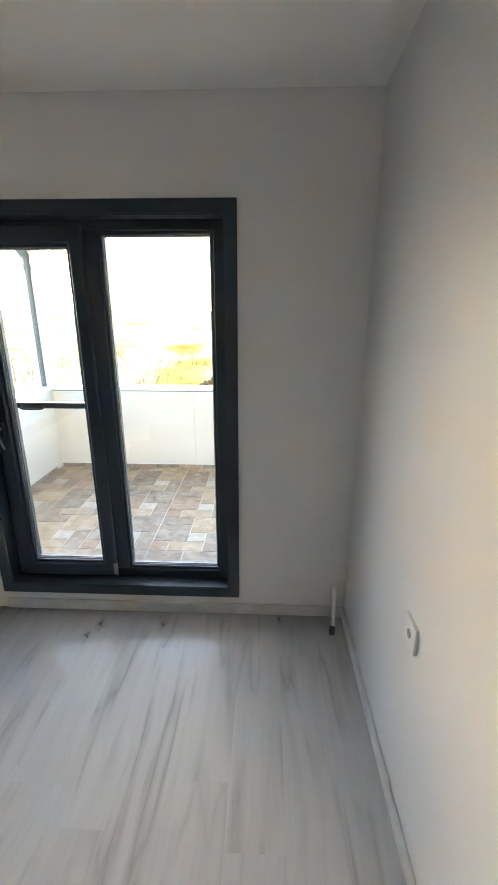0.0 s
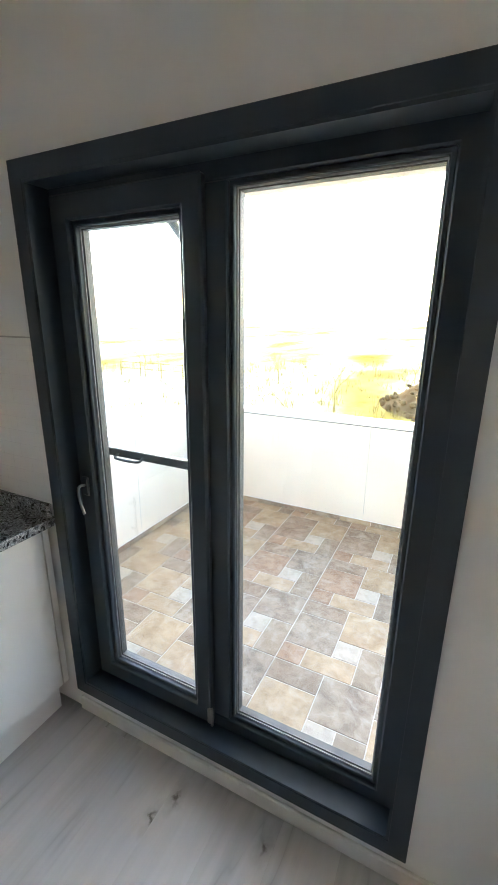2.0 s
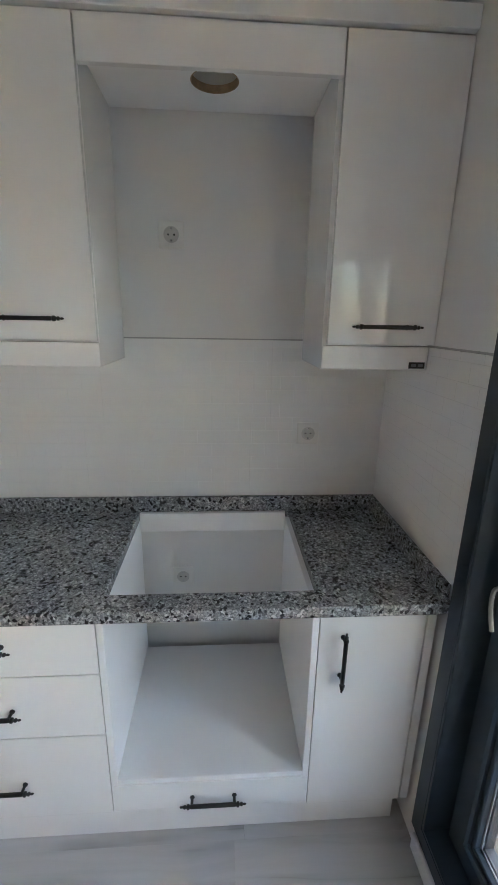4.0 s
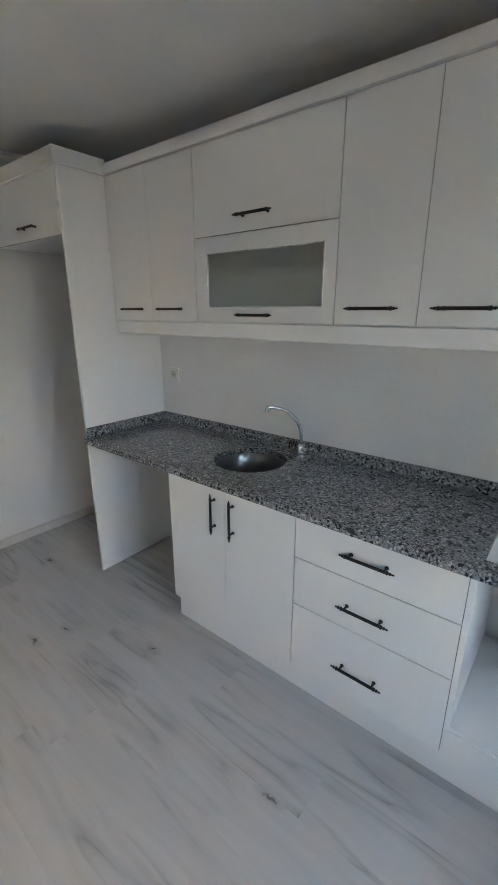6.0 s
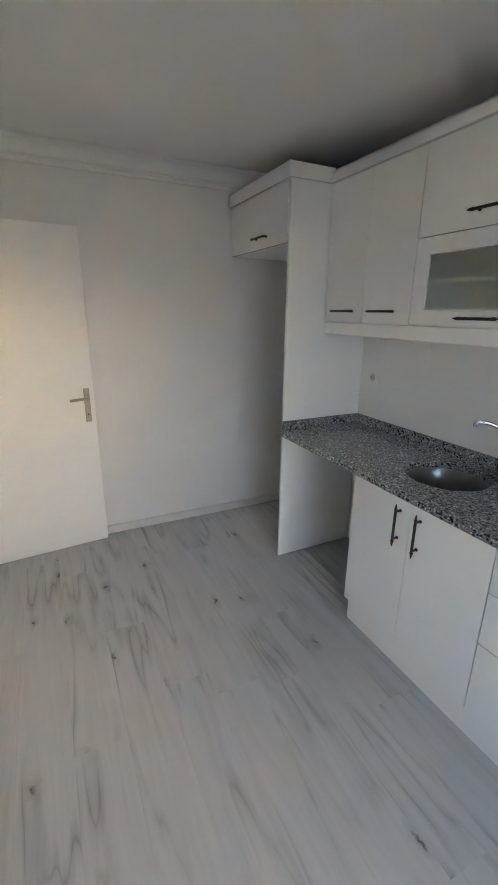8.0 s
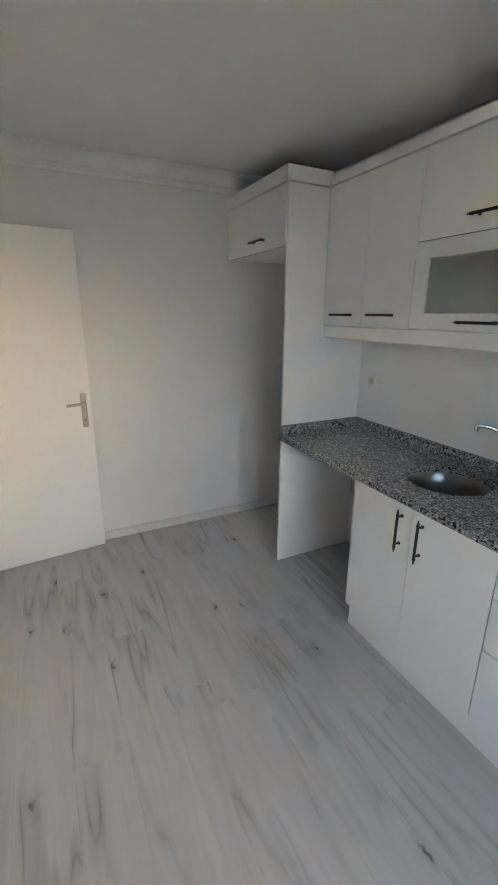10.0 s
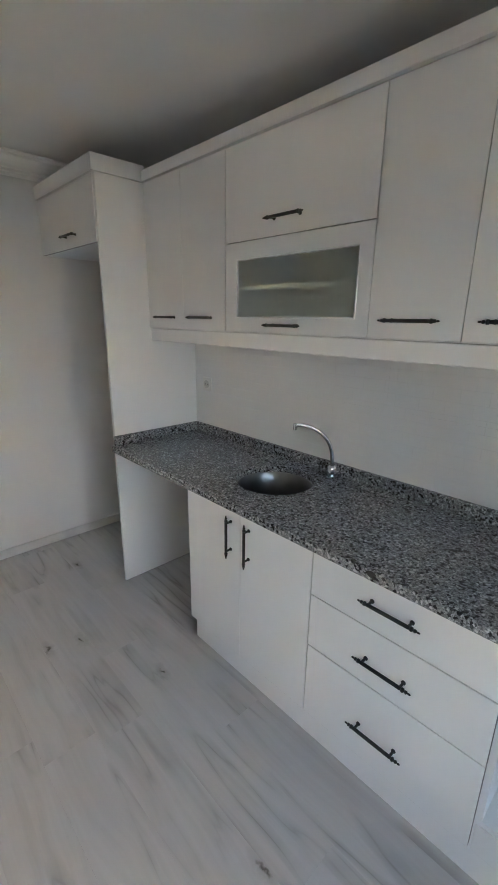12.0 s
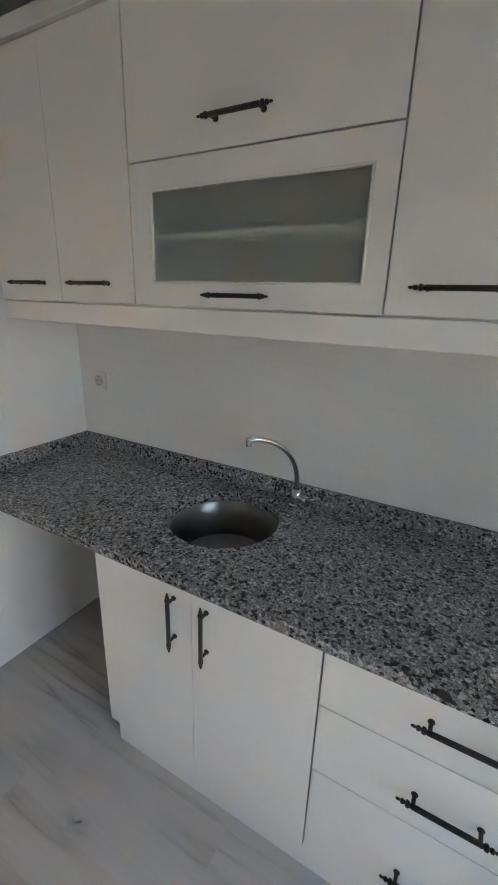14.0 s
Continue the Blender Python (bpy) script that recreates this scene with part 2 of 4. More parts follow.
def field():
    m = material("dry_field", (0.4, 0.33, 0.16), 0.95, Specular_IOR_Level=0.0)
    c = ramp(m, noisy(m, 0.05, 9.0, coords(m, (1, 0.45, 1)), 0.6), [(0.33, (0.34, 0.21, 0.04)), (0.4, (0.52, 0.38, 0.1)), (0.45, (0.64, 0.53, 0.24)), (0.5, (0.7, 0.63, 0.4)), (0.56, (0.75, 0.71, 0.6))])
    c = mix(m, 0.5, c, ramp(m, noisy(m, 0.7, 6.0), [(0.35, (0.6, 0.55, 0.4)), (0.6, (1, 1, 1))]), "MULTIPLY")
    link(m, c, bsdf(m).inputs["Base Color"])
    return m


SKIRT = mottled("skirting_foil", (0.58, 0.57, 0.55), (0.68, 0.668, 0.648), 0.35, 9.0, 90.0, 0.05)
GRANITE, LAMINATE, WALLTILE, FIELD = granite(), laminate(), relief_tile(), field()
TONES = {
    "grey": stone_tile("tile_grey_marbled", (0.168, 0.129, 0.0978), (0.355, 0.286, 0.218)),
    "beige": stone_tile("tile_beige", (0.306, 0.216, 0.128), (0.444, 0.342, 0.226)),
    "white": stone_tile("tile_white", (0.415, 0.365, 0.307), (0.493, 0.438, 0.374)),
    "pink": stone_tile("tile_rose_brown", (0.246, 0.152, 0.0938), (0.374, 0.263, 0.18)),
    "sand": stone_tile("tile_sand", (0.326, 0.236, 0.141), (0.444, 0.342, 0.231)),
    "taupe": stone_tile("tile_taupe", (0.208, 0.152, 0.103), (0.316, 0.245, 0.18)),
    "slate": stone_tile("tile_slate", (0.227, 0.175, 0.123), (0.336, 0.268, 0.199)),
}


# ---- mesh helpers ----
def box(bm, x0, x1, y0, y1, z0, z1, bevel=0.0, seg=1):
    r = bmesh.ops.create_cube(bm, size=1.0, matrix=Matrix.LocRotScale(((x0 + x1) / 2, (y0 + y1) / 2, (z0 + z1) / 2), None, (x1 - x0, y1 - y0, z1 - z0)))
    if bevel:
        edges = list({e for v in r["verts"] for e in v.link_edges})
        bmesh.ops.bevel(bm, geom=edges, offset=bevel, segments=seg, affect="EDGES", profile=0.5)
    return bm


def boxes(rows, bevel=0.0):
    bm = bmesh.new()
    for r in rows:
        box(bm, *r, bevel)
    return bm


def ring(a0, a1, z0, z1, inner, d0, d1, along="x", bevel=0.0):
    """A flat frame in one piece: outer edges a0..a1, z0..z1, the hole inner = (b0, b1, c0, c1), from d0 to d1 in depth."""
    b0, b1, c0, c1 = inner
    bm = bmesh.new()
    grid = []
    for d in (d0, d1):
        for pts in (((a0, z0), (a1, z0), (a1, z1), (a0, z1)), ((b0, c0), (b1, c0), (b1, c1), (b0, c1))):
            grid.append([bm.verts.new((a, d, z) if along == "x" else (d, a, z)) for a, z in pts])
    o0, i0, o1, i1 = grid
    for k in range(4):
        j = (k + 1) % 4
        for f in ((o0[k], o0[j], i0[j], i0[k]), (o1[k], o1[j], i1[j], i1[k]), (o0[k], o0[j], o1[j], o1[k]), (i0[k], i0[j], i1[j], i1[k])):
            bm.faces.new(f)
    bmesh.ops.recalc_face_normals(bm, faces=bm.faces[:])
    if bevel:
        sharp = [e for e in bm.edges if len(e.link_faces) == 2 and e.calc_face_angle(0) > 0.5]
        bmesh.ops.bevel(bm, geom=sharp, offset=bevel, segments=1, affect="EDGES")
    return bm


def lathe(bm, profile, seg=16, m=Matrix()):
    """Turns (height, radius) pairs about z, then places them by m."""
    rings = []
    for h, r in profile:
        if r < 1e-6:
            rings.append([bm.verts.new(m @ Vector((0, 0, h)))])
        else:
            rings.append([bm.verts.new(m @ Vector((r * math.cos(2 * math.pi * i / seg), r * math.sin(2 * math.pi * i / seg), h))) for i in range(seg)])
    for a, b in zip(rings, rings[1:]):
        for i in range(seg):
            j = (i + 1) % seg
            f = [a[i % len(a)], a[j % len(a)], b[j % len(b)], b[i % len(b)]]
            f = list(dict.fromkeys(f))
            if len(f) > 2:
                bm.faces.new(f)
    return bm


def tube(bm, points, radius, seg=10, cap=True):
    """A round bar along a smooth path; radius may be one number or one a point."""
    pts = [Vector(p) for p in points]
    radii = radius if isinstance(radius, (list, tuple)) else [radius] * len(pts)
    rings, side = [], None
    for i, p in enumerate(pts):
        d = (pts[min(i + 1, len(pts) - 1)] - pts[max(i - 1, 0)]).normalized()
        if side is None:
            side = d.orthogonal().normalized()
        side = (side - d * side.dot(d)).normalized()
        up = d.cross(side)
        rings.append([bm.verts.new(p + radii[i] * (math.cos(2 * math.pi * k / seg) * side + math.sin(2 * math.pi * k / seg) * up)) for k in range(seg)])
    for a, b in zip(rings, rings[1:]):
        for k in range(seg):
            bm.faces.new((a[k], a[(k + 1) % seg], b[(k + 1) % seg], b[k]))
    if cap:
        bm.faces.new(rings[0][::-1])
        bm.faces.new(rings[-1])
    return bm


def smooth_path(points, steps=6):
    """Catmull-Rom through the points."""
    p = [Vector(q) for q in points]
    p = [2 * p[0] - p[1]] + p + [2 * p[-1] - p[-2]]
    out = []
    for a, b, c, d in zip(p, p[1:], p[2:], p[3:]):
        for i in range(steps):
            t = i / steps
            out.append(0.5 * (2 * b + (c - a) * t + (2 * a - 5 * b + 4 * c - d) * t * t + (3 * b - a - 3 * c + d) * t ** 3))
    return out + [p[-2]]


def finish(bm, name, mat, smooth=False):
    bmesh.ops.recalc_face_normals(bm, faces=bm.faces[:])
    me = bpy.data.meshes.new(name)
    bm.to_mesh(me)
    bm.free()
    me.materials.append(mat)
    if smooth:
        for p in me.polygons:
            p.use_smooth = True
        me.set_sharp_from_angle(angle=radians(35))
    return me


def thing(name, at, label, category, group="", kind=""):
    ob = new(name)
    ob.location = at
    ob.empty_display_size = 0.05
    return tagged(ob, label, category, group, kind)


def origin(ob):
    p = Vector((0, 0, 0))
    while ob:
        p += ob.location
        ob = ob.parent
    return p


def part(name, bm, mat, parent, label="", smooth=False):
    """One mesh, given in world places, under a thing or a part."""
    bm.transform(Matrix.Translation(-origin(parent)))
    ob = new(name, finish(bm, name, mat, smooth))
    ob.parent = parent
    if label:
        ob["label"] = label
    return ob


def solid(name, bm, mat, label="", category="", kind="", smooth=False, at=(0, 0, 0), group=""):
    bm.transform(Matrix.Translation(-Vector(at)))
    ob = new(name, finish(bm, name, mat, smooth))
    ob.location = at
    return tagged(ob, label, category, group, kind)


def piece(name, me, at, parent):
    ob = new(name, me)
    ob.parent = parent
    ob.location = Vector(at) - origin(parent)
    return ob


# ---- the room's shell ----
T = 0.2
floor = solid("floor", boxes([(WALL_W - T, WALL_E + T, WALL_S - T, 2.797, -0.2, -0.004)]), GROUT, "pale washed-oak laminate floor with grey streaks", "floor", "structure")
solid("ceiling", boxes([(WALL_W - T, WALL_E + T, WALL_S - T, 2.797, CEIL, CEIL + 0.15)]), PLASTER, "plain white painted ceiling", "ceiling", "structure")
bm = bmesh.new()
ends = [[bm.verts.new((x, y, z)) for y, z in ((SOFFIT_Y, CEIL - 0.002), (WALL_N, SOFFIT), (WALL_N, CEIL - 0.002))] for x in (WALL_W, WALL_E)]
for i in range(3):
    bm.faces.new((ends[0][i], ends[0][(i + 1) % 3], ends[1][(i + 1) % 3], ends[1][i]))
bm.faces.new(ends[0]), bm.faces.new(ends[1][::-1])
solid("ceiling_slope", bm, PLASTER, "white ceiling strip sloping down to the terrace wall", "ceiling", "structure")
wall_west = solid("wall_west", boxes([(WALL_W - T, WALL_W, WALL_S - T, 2.797, -0.004, CEIL)]), PAINT, "white painted wall behind the kitchen units", "wall", "structure")
WX0, WX1, WZ0, WZ1 = -0.612, 0.572, 0.168, 1.964            # window opening
wall_north = solid("wall_north", boxes([
    (WALL_W, WX0, WALL_N, 2.797, -0.004, CEIL), (WX1, WALL_E + T, WALL_N, 2.797, -0.004, CEIL),
    (WX0, WX1, WALL_N, 2.797, -0.004, WZ0), (WX0, WX1, WALL_N, 2.797, WZ1, CEIL)]), PAINT, "white painted wall round the terrace door", "wall", "structure")
DY0, DY1, DZ = -0.89, -0.03, 2.06                           # doorway in the east wall
wall_east = solid("wall_east", boxes([
    (WALL_E, WALL_E + T, WALL_S - T, DY0, -0.004, CEIL), (WALL_E, WALL_E + T, DY1, WALL_N, -0.004, CEIL), (WALL_E, WALL_E + T, DY0, DY1, DZ, CEIL)]), PAINT, "white painted side wall with a doorway", "wall", "structure")
wall_south = solid("wall_south", boxes([(WALL_W, WALL_E, WALL_S - T, WALL_S, -0.004, CEIL)]), PAINT, "white painted back wall", "wall", "structure")
solid("wall_hall", boxes([(WALL_E + T, WALL_E + 1.4, DY0 - 0.3, DY1 + 0.3, -0.1, -0.004), (WALL_E + T, WALL_E + 1.4, DY0 - 0.3, DY1 + 0.3, CEIL, CEIL + 0.1),
    (WALL_E + 1.4, WALL_E + 1.5, DY0 - 0.4, DY1 + 0.4, -0.1, CEIL), (WALL_E + T, WALL_E + 1.4, DY0 - 0.4, DY0 - 0.3, -0.1, CEIL), (WALL_E + T, WALL_E + 1.4, DY1 + 0.3, DY1 + 0.4, -0.1, CEIL)]), PAINT, "plain hall behind the doorway", "wall", "structure")


def cornice_run(length):
    """A plaster cornice section, run along x from 0, wall at y=0, ceiling at z=0."""
    prof = [(0.0, 0.0), (0.095, 0.0), (0.095, -0.012), (0.086, -0.016), (0.083, -0.026), (0.068, -0.032), (0.052, -0.044), (0.04, -0.06), (0.034, -0.074), (0.024, -0.078), (0.022, -0.09), (0.012, -0.095), (0.01, -0.112), (0.0, -0.112)]
    bm = bmesh.new()
    a = [bm.verts.new((0, y, z)) for y, z in prof]
    b = [bm.verts.new((length, y, z)) for y, z in prof]
    for i in range(len(prof)):
        j = (i + 1) % len(prof)
        bm.faces.new((a[i], a[j], b[j], b[i]))
    bm.faces.new(a), bm.faces.new(b[::-1])
    return bm


bm = cornice_run(WALL_E - WALL_W - 0.002)
bm.transform(pose(WALL_W + 0.001, WALL_S, CEIL - 0.001))
solid("trim_cornice", bm, CORNICE, "moulded white plaster cornice along the back wall", "cornice", "structure")


def skirting(name, rows):
    return solid(name, boxes(rows, 0.004), SKIRT, "pale wood-look baseboard along the wall", "baseboard", "structure")


BB = 0.064
skirting("baseboard_north", [(-0.668, WALL_E - 0.016, WALL_N - 0.014, WALL_N, 0, BB)])
skirting("baseboard_east", [(WALL_E - 0.014, WALL_E, DY1 + 0.06, WALL_N, 0, BB)])
skirting("baseboard_south", [(WALL_W, WALL_E, WALL_S, WALL_S + 0.014, 0, BB)])

# ---- terrace door: a fixed light and a turning sash in a deep dark surround ----
win = thing("window_1", (0, WALL_N, WZ0), "anthracite framed terrace door with a fixed light and a closed sash", "terrace door", kind="structure")
CX0, CX1, CZ0, CZ1 = -0.664, 0.625, 0.115, 2.017
F0, F1 = 2.73, 2.795
part("casing", ring(CX0, CX1, CZ0, CZ1, (WX0, WX1, WZ0, WZ1), 2.648, WALL_N - 0.0005, "x", 0.0015), PVC, win)
part("reveal_lining", ring(WX0, WX1, WZ0, WZ1, (WX0 + 0.008, WX1 - 0.008, WZ0 + 0.008, WZ1 - 0.008), 2.65, F0), PVC, win)
MX0, MX1 = -0.062, 0.012                                      # mullion
FX0, FX1, FZ0, FZ1 = 0.02, 0.508, 0.233, 1.905                # fixed light
part("window_frame", ring(WX0, WX1, WZ0, WZ1, (WX0 + 0.045, FX1 + 0.008, FZ0 - 0.008, FZ1 + 0.008), F0, F1, "x", 0.004), PVC, win)
part("mullion", boxes([(MX0, MX1, F0, F1, FZ0 - 0.008, FZ1 + 0.008)], 0.004), PVC, win)
part("glazing_bead", ring(MX1, FX1 + 0.008, FZ0 - 0.008, FZ1 + 0.008, (FX0 + 0.006, FX1 - 0.006, FZ0 + 0.006, FZ1 - 0.006), F0 + 0.012, F1, "x", 0.003), PVC, win)
part("gasket", ring(FX0 + 0.005, FX1 - 0.005, FZ0 + 0.005, FZ1 - 0.005, (FX0 + 0.01, FX1 - 0.01, FZ0 + 0.01, FZ1 - 0.01), F0 + 0.026, F0 + 0.029), GASKET, win, "pale grey glass gasket")
pane = part("pane", boxes([(FX0, FX1, F0 + 0.03, F0 + 0.036, FZ0, FZ1)]), GLASS, win, "clear glass")
pane.visible_shadow = False
# added band behind the pane, toned like the frame edge in daylight
part("lit_rebate", ring(FX0 + 0.007, FX1 - 0.007, FZ0 + 0.007, FZ1 - 0.007, (FX0 + 0.012, FX1 - 0.012, FZ0 + 0.012, FZ1 - 0.012), F0 + 0.0365, F0 + 0.061), REBATE, win, "grey band imitating the daylit frame edge behind the glass")
SX0, SX1, SZ0, SZ1 = WX0 + 0.028, MX0 + 0.012, WZ0 + 0.025, WZ1 - 0.03
GX0, GX1, GZ0, GZ1 = -0.503, -0.122, 0.272, 1.852
S0, S1 = F0 - 0.022, F0 + 0.05
sash = part("sash", ring(SX0, SX1, SZ0, SZ1, (GX0 - 0.01, GX1 + 0.01, GZ0 - 0.01, GZ1 + 0.01), S0, S1, "x", 0.006), PVC, win)
part("glazing_bead", ring(GX0 - 0.01, GX1 + 0.01, GZ0 - 0.01, GZ1 + 0.01, (GX0 + 0.005, GX1 - 0.005, GZ0 + 0.005, GZ1 - 0.005), S0 + 0.014, S1, "x", 0.003), PVC, sash)
part("gasket", ring(GX0 + 0.004, GX1 - 0.004, GZ0 + 0.004, GZ1 - 0.004, (GX0 + 0.009, GX1 - 0.009, GZ0 + 0.009, GZ1 - 0.009), S0 + 0.031, S0 + 0.034), GASKET, sash, "pale grey glass gasket")
pane = part("pane", boxes([(GX0, GX1, S0 + 0.035, S0 + 0.041, GZ0, GZ1)]), GLASS, sash, "clear glass")
pane.visible_shadow = False
# same added daylit band behind the sash pane
part("lit_rebate", ring(GX0 + 0.006, GX1 - 0.006, GZ0 + 0.006, GZ1 - 0.006, (GX0 + 0.011, GX1 - 0.011, GZ0 + 0.011, GZ1 - 0.011), S0 + 0.0415, S0 + 0.066), REBATE, sash, "grey band imitating the daylit frame edge behind the glass")
bm = boxes([(-0.562, -0.534, S0 - 0.01, S0 + 0.001, 0.985, 1.055)], 0.004)
part("handle_plate", bm, PVC, sash)
bm = tube(bmesh.new(), smooth_path([(-0.548, S0 - 0.008, 1.025), (-0.548, S0 - 0.032, 1.027), (-0.548, S0 - 0.04, 1.014), (-0.543, S0 - 0.041, 0.975), (-0.53, S0 - 0.039, 0.93)]), 0.005, 10)
part("handle", bm, SATIN, sash, "brushed metal lever", True)
bm = boxes([(MX0 + 0.0, MX0 + 0.016, S0 - 0.01, S0 - 0.0005, 0.205, 0.27)], 0.003)
lathe(bm, [(0.2, 0.0), (0.2, 0.005), (0.275, 0.005), (0.275, 0.0)], 10, Matrix.Translation((MX0 + 0.018, S0 - 0.006, 0)))
part("hinge", bm, SATIN, win, "worn metal hinge")
# insect screen outside the sash, with a cross bar and a pull
Y = F1 + 0.02
part("screen_bar", boxes([(WX0 + 0.01, MX0 + 0.02, Y, Y + 0.022, 1.105, 1.135)], 0.003), PVC, win)
part("screen_pull", tube(bmesh.new(), smooth_path([(-0.49, Y - 0.002, 1.118), (-0.48, Y - 0.024, 1.108), (-0.385, Y - 0.024, 1.108), (-0.375, Y - 0.002, 1.118)]), 0.005, 8), PVC, win, smooth=True)
part("screen_track", boxes([(WX0 + 0.002, WX0 + 0.03, Y, Y + 0.03, WZ0, WZ1), (MX0 + 0.02, MX0 + 0.05, Y, Y + 0.03, WZ0, WZ1)], 0.003), PVC, win)

# ---- kitchen: handle used on all fronts ----
def handle_mesh():
    bm = bmesh.new()
    prof = [(-0.1, 0.0), (-0.098, 0.0025), (-0.093, 0.0035), (-0.09, 0.002), (-0.087, 0.0055), (-0.083, 0.0055), (-0.08, 0.003), (-0.077, 0.0075), (-0.072, 0.0075), (-0.069, 0.0045), (-0.066, 0.006)]
    prof += [(-h, r) for h, r in reversed(prof)]
    lathe(bm, prof, 10, pose(0.028, 0, 0, -90))
    for s in (-0.064, 0.064):
        lathe(bm, [(0.0, 0.0075), (0.003, 0.0075), (0.006, 0.0045), (0.022, 0.0045), (0.028, 0.006)], 8, pose(0, s, 0, 0, 90))
    return finish(bm, "handle", BLACK, True)


HANDLE = handle_mesh()


def handle(front, x, y, z, upright=False):
    ob = piece("handle", HANDLE, (x, y, z), front)
    if upright:
        ob.rotation_euler = (radians(90), 0, 0)
    ob["label"] = "black turned metal bar handle"
    return ob


def front(root, name, x, y0, y1, z0, z1, g0=0.002, g1=0.002):
    """A lacquered door or drawer front, 18 mm thick, its face at x; g0 and g1 are its gaps at either side."""
    g = 0.002
    return part(name, box(bmesh.new(), x - 0.018, x, y0 + g0, y1 - g1, z0 + g, z1 - g, 0.0012, 2), LACQUER, root)


def carcass(x0, x1, y0, y1, z0, z1, shelves=(), back=True, top=True):
    t = 0.016
    rows = [(x0, x1, y0, y0 + t, z0, z1), (x0, x1, y1 - t, y1, z0, z1), (x0, x1, y0 + t, y1 - t, z0, z0 + t)]
    if top:
        rows.append((x0, x1, y0 + t, y1 - t, z1 - t, z1))
    if back:
        rows.append((x0, x0 + 0.006, y0 + t, y1 - t, z0 + t, z1 - t))
    for s in shelves:
        rows.append((x0 + 0.006, x1 + 0.0207, y0 + t, y1 - t, s, s + t))
    return boxes(rows)


W0 = WALL_W + 0.012                                           # backs of the units
BF = BASE_X - 0.032                                           # carcass fronts
UF = UP_X - 0.034
TOE, TOE_X = 0.14, BASE_X - 0.034
Y_SINK, Y_DRAW, Y_OVEN, Y_DOOR, Y_END = 0.405, 1.134, 1.738, 2.33, 2.628


def plinth(root, y0, y1):
    part("plinth", boxes([(TOE_X - 0.016, TOE_X, y0, y1, 0.0, TOE)]), LACQUER, root)


u = thing("sink_cabinet", (W0, Y_SINK, 0), "white lacquered two-door cabinet under the sink", "kitchen cabinet", "base units")
part("body", carcass(W0, BF, Y_SINK, Y_DRAW, TOE, UNDER, (), True, False), BOARD, u)
plinth(u, Y_SINK, Y_DRAW)
S = 0.768
d = front(u, "door", BASE_X, Y_SINK, S, TOE, UNDER - 0.004, g1=0.0006)
handle(d, BASE_X, S - 0.058, 0.717, True)
d = front(u, "door", BASE_X, S, Y_DRAW, TOE, UNDER - 0.004, g0=0.0006)
handle(d, BASE_X, S + 0.05, 0.717, True)

u = thing("drawer_cabinet", (W0, Y_DRAW, 0), "white lacquered cabinet with three closed drawers", "kitchen cabinet", "base units")
part("body", carcass(W0, BF, Y_DRAW, Y_OVEN, TOE, UNDER, (), True, False), BOARD, u)
plinth(u, Y_DRAW, Y_OVEN)
for z0, z1, hz in ((TOE, 0.45, 0.277), (0.45, 0.663, 0.549), (0.663, UNDER - 0.004, 0.763)):
    d = front(u, "drawer", BASE_X, Y_DRAW, Y_OVEN, z0, z1)
    handle(d, BASE_X, 1.43, hz)

u = thing("oven_housing", (W0, Y_OVEN, 0), "white oven housing, empty, with a drawer below", "kitchen cabinet", "base units")
t = 0.018
part("side_panel", boxes([(W0 + 0.012, BASE_X - 0.002, Y_OVEN, Y_OVEN + t, TOE, UNDER)], 0.001), BOARD, u)
part("side_panel", boxes([(W0 + 0.012, BASE_X - 0.002, Y_DOOR - t, Y_DOOR, TOE, UNDER)], 0.001), BOARD, u)
part("bottom_panel", boxes([(W0 + 0.012, BF, Y_OVEN + t, Y_DOOR - t, TOE, TOE + 0.016)]), BOARD, u)
part("back_rail", boxes([(W0 + 0.0135, W0 + 0.0315, Y_OVEN + t + 0.002, Y_DOOR - t - 0.002, UNDER - 0.045, COUNTER - 0.004)], 0.001), BOARD, u)
part("oven_shelf", boxes([(W0 + 0.024, BASE_X - 0.003, Y_OVEN + t, Y_DOOR - t, 0.25, 0.268)], 0.001), BOARD, u)
plinth(u, Y_OVEN, Y_DOOR)
d = front(u, "drawer", BASE_X + 0.0005, Y_OVEN + 0.004, Y_DOOR - 0.003, TOE + 0.005, 0.25)
handle(d, BASE_X, 2.04, 0.19)

u = thing("narrow_cabinet", (W0, Y_DOOR, 0), "narrow white lacquered cabinet beside the terrace door", "kitchen cabinet", "base units")
part("body", carcass(W0, BF, Y_DOOR, Y_END, TOE, UNDER, (), True, False), BOARD, u)
plinth(u, Y_DOOR, Y_END)
d = front(u, "door", BASE_X, Y_DOOR, Y_END, TOE - 0.01, UNDER - 0.004)
handle(d, BASE_X, Y_DOOR + 0.068, 0.697, True)
part("filler", boxes([(BASE_X - 0.018, BASE_X - 0.002, Y_END + 0.004, WALL_N - 0.015, TOE - 0.01, UNDER)], 0.001), LACQUER, u)

# ---- tall end panel and the bridge over the refrigerator's place ----
u = thing("tall_panel", (W0, PANEL_Y, 0), "tall white lacquered end panel beside the empty refrigerator place", "panel")
part("panel", boxes([(W0, TALL_X - 0.006, PANEL_Y - 0.018, PANEL_Y, 0.003, UP1)], 0.0005), LACQUER, u)
part("edge_band", boxes([(TALL_X - 0.0058, TALL_X - 0.004, PANEL_Y - 0.018, PANEL_Y, 0.003, UP1)], 0.0006), LACQUER, u)
# dark strip set back in the 3 mm gap below the panel
part("foot_strip", boxes([(W0 + 0.02, TALL_X - 0.012, PANEL_Y - 0.016, PANEL_Y - 0.002, 0.0, 0.0029)]), DARK, u, "dark strip filling the gap under the panel")
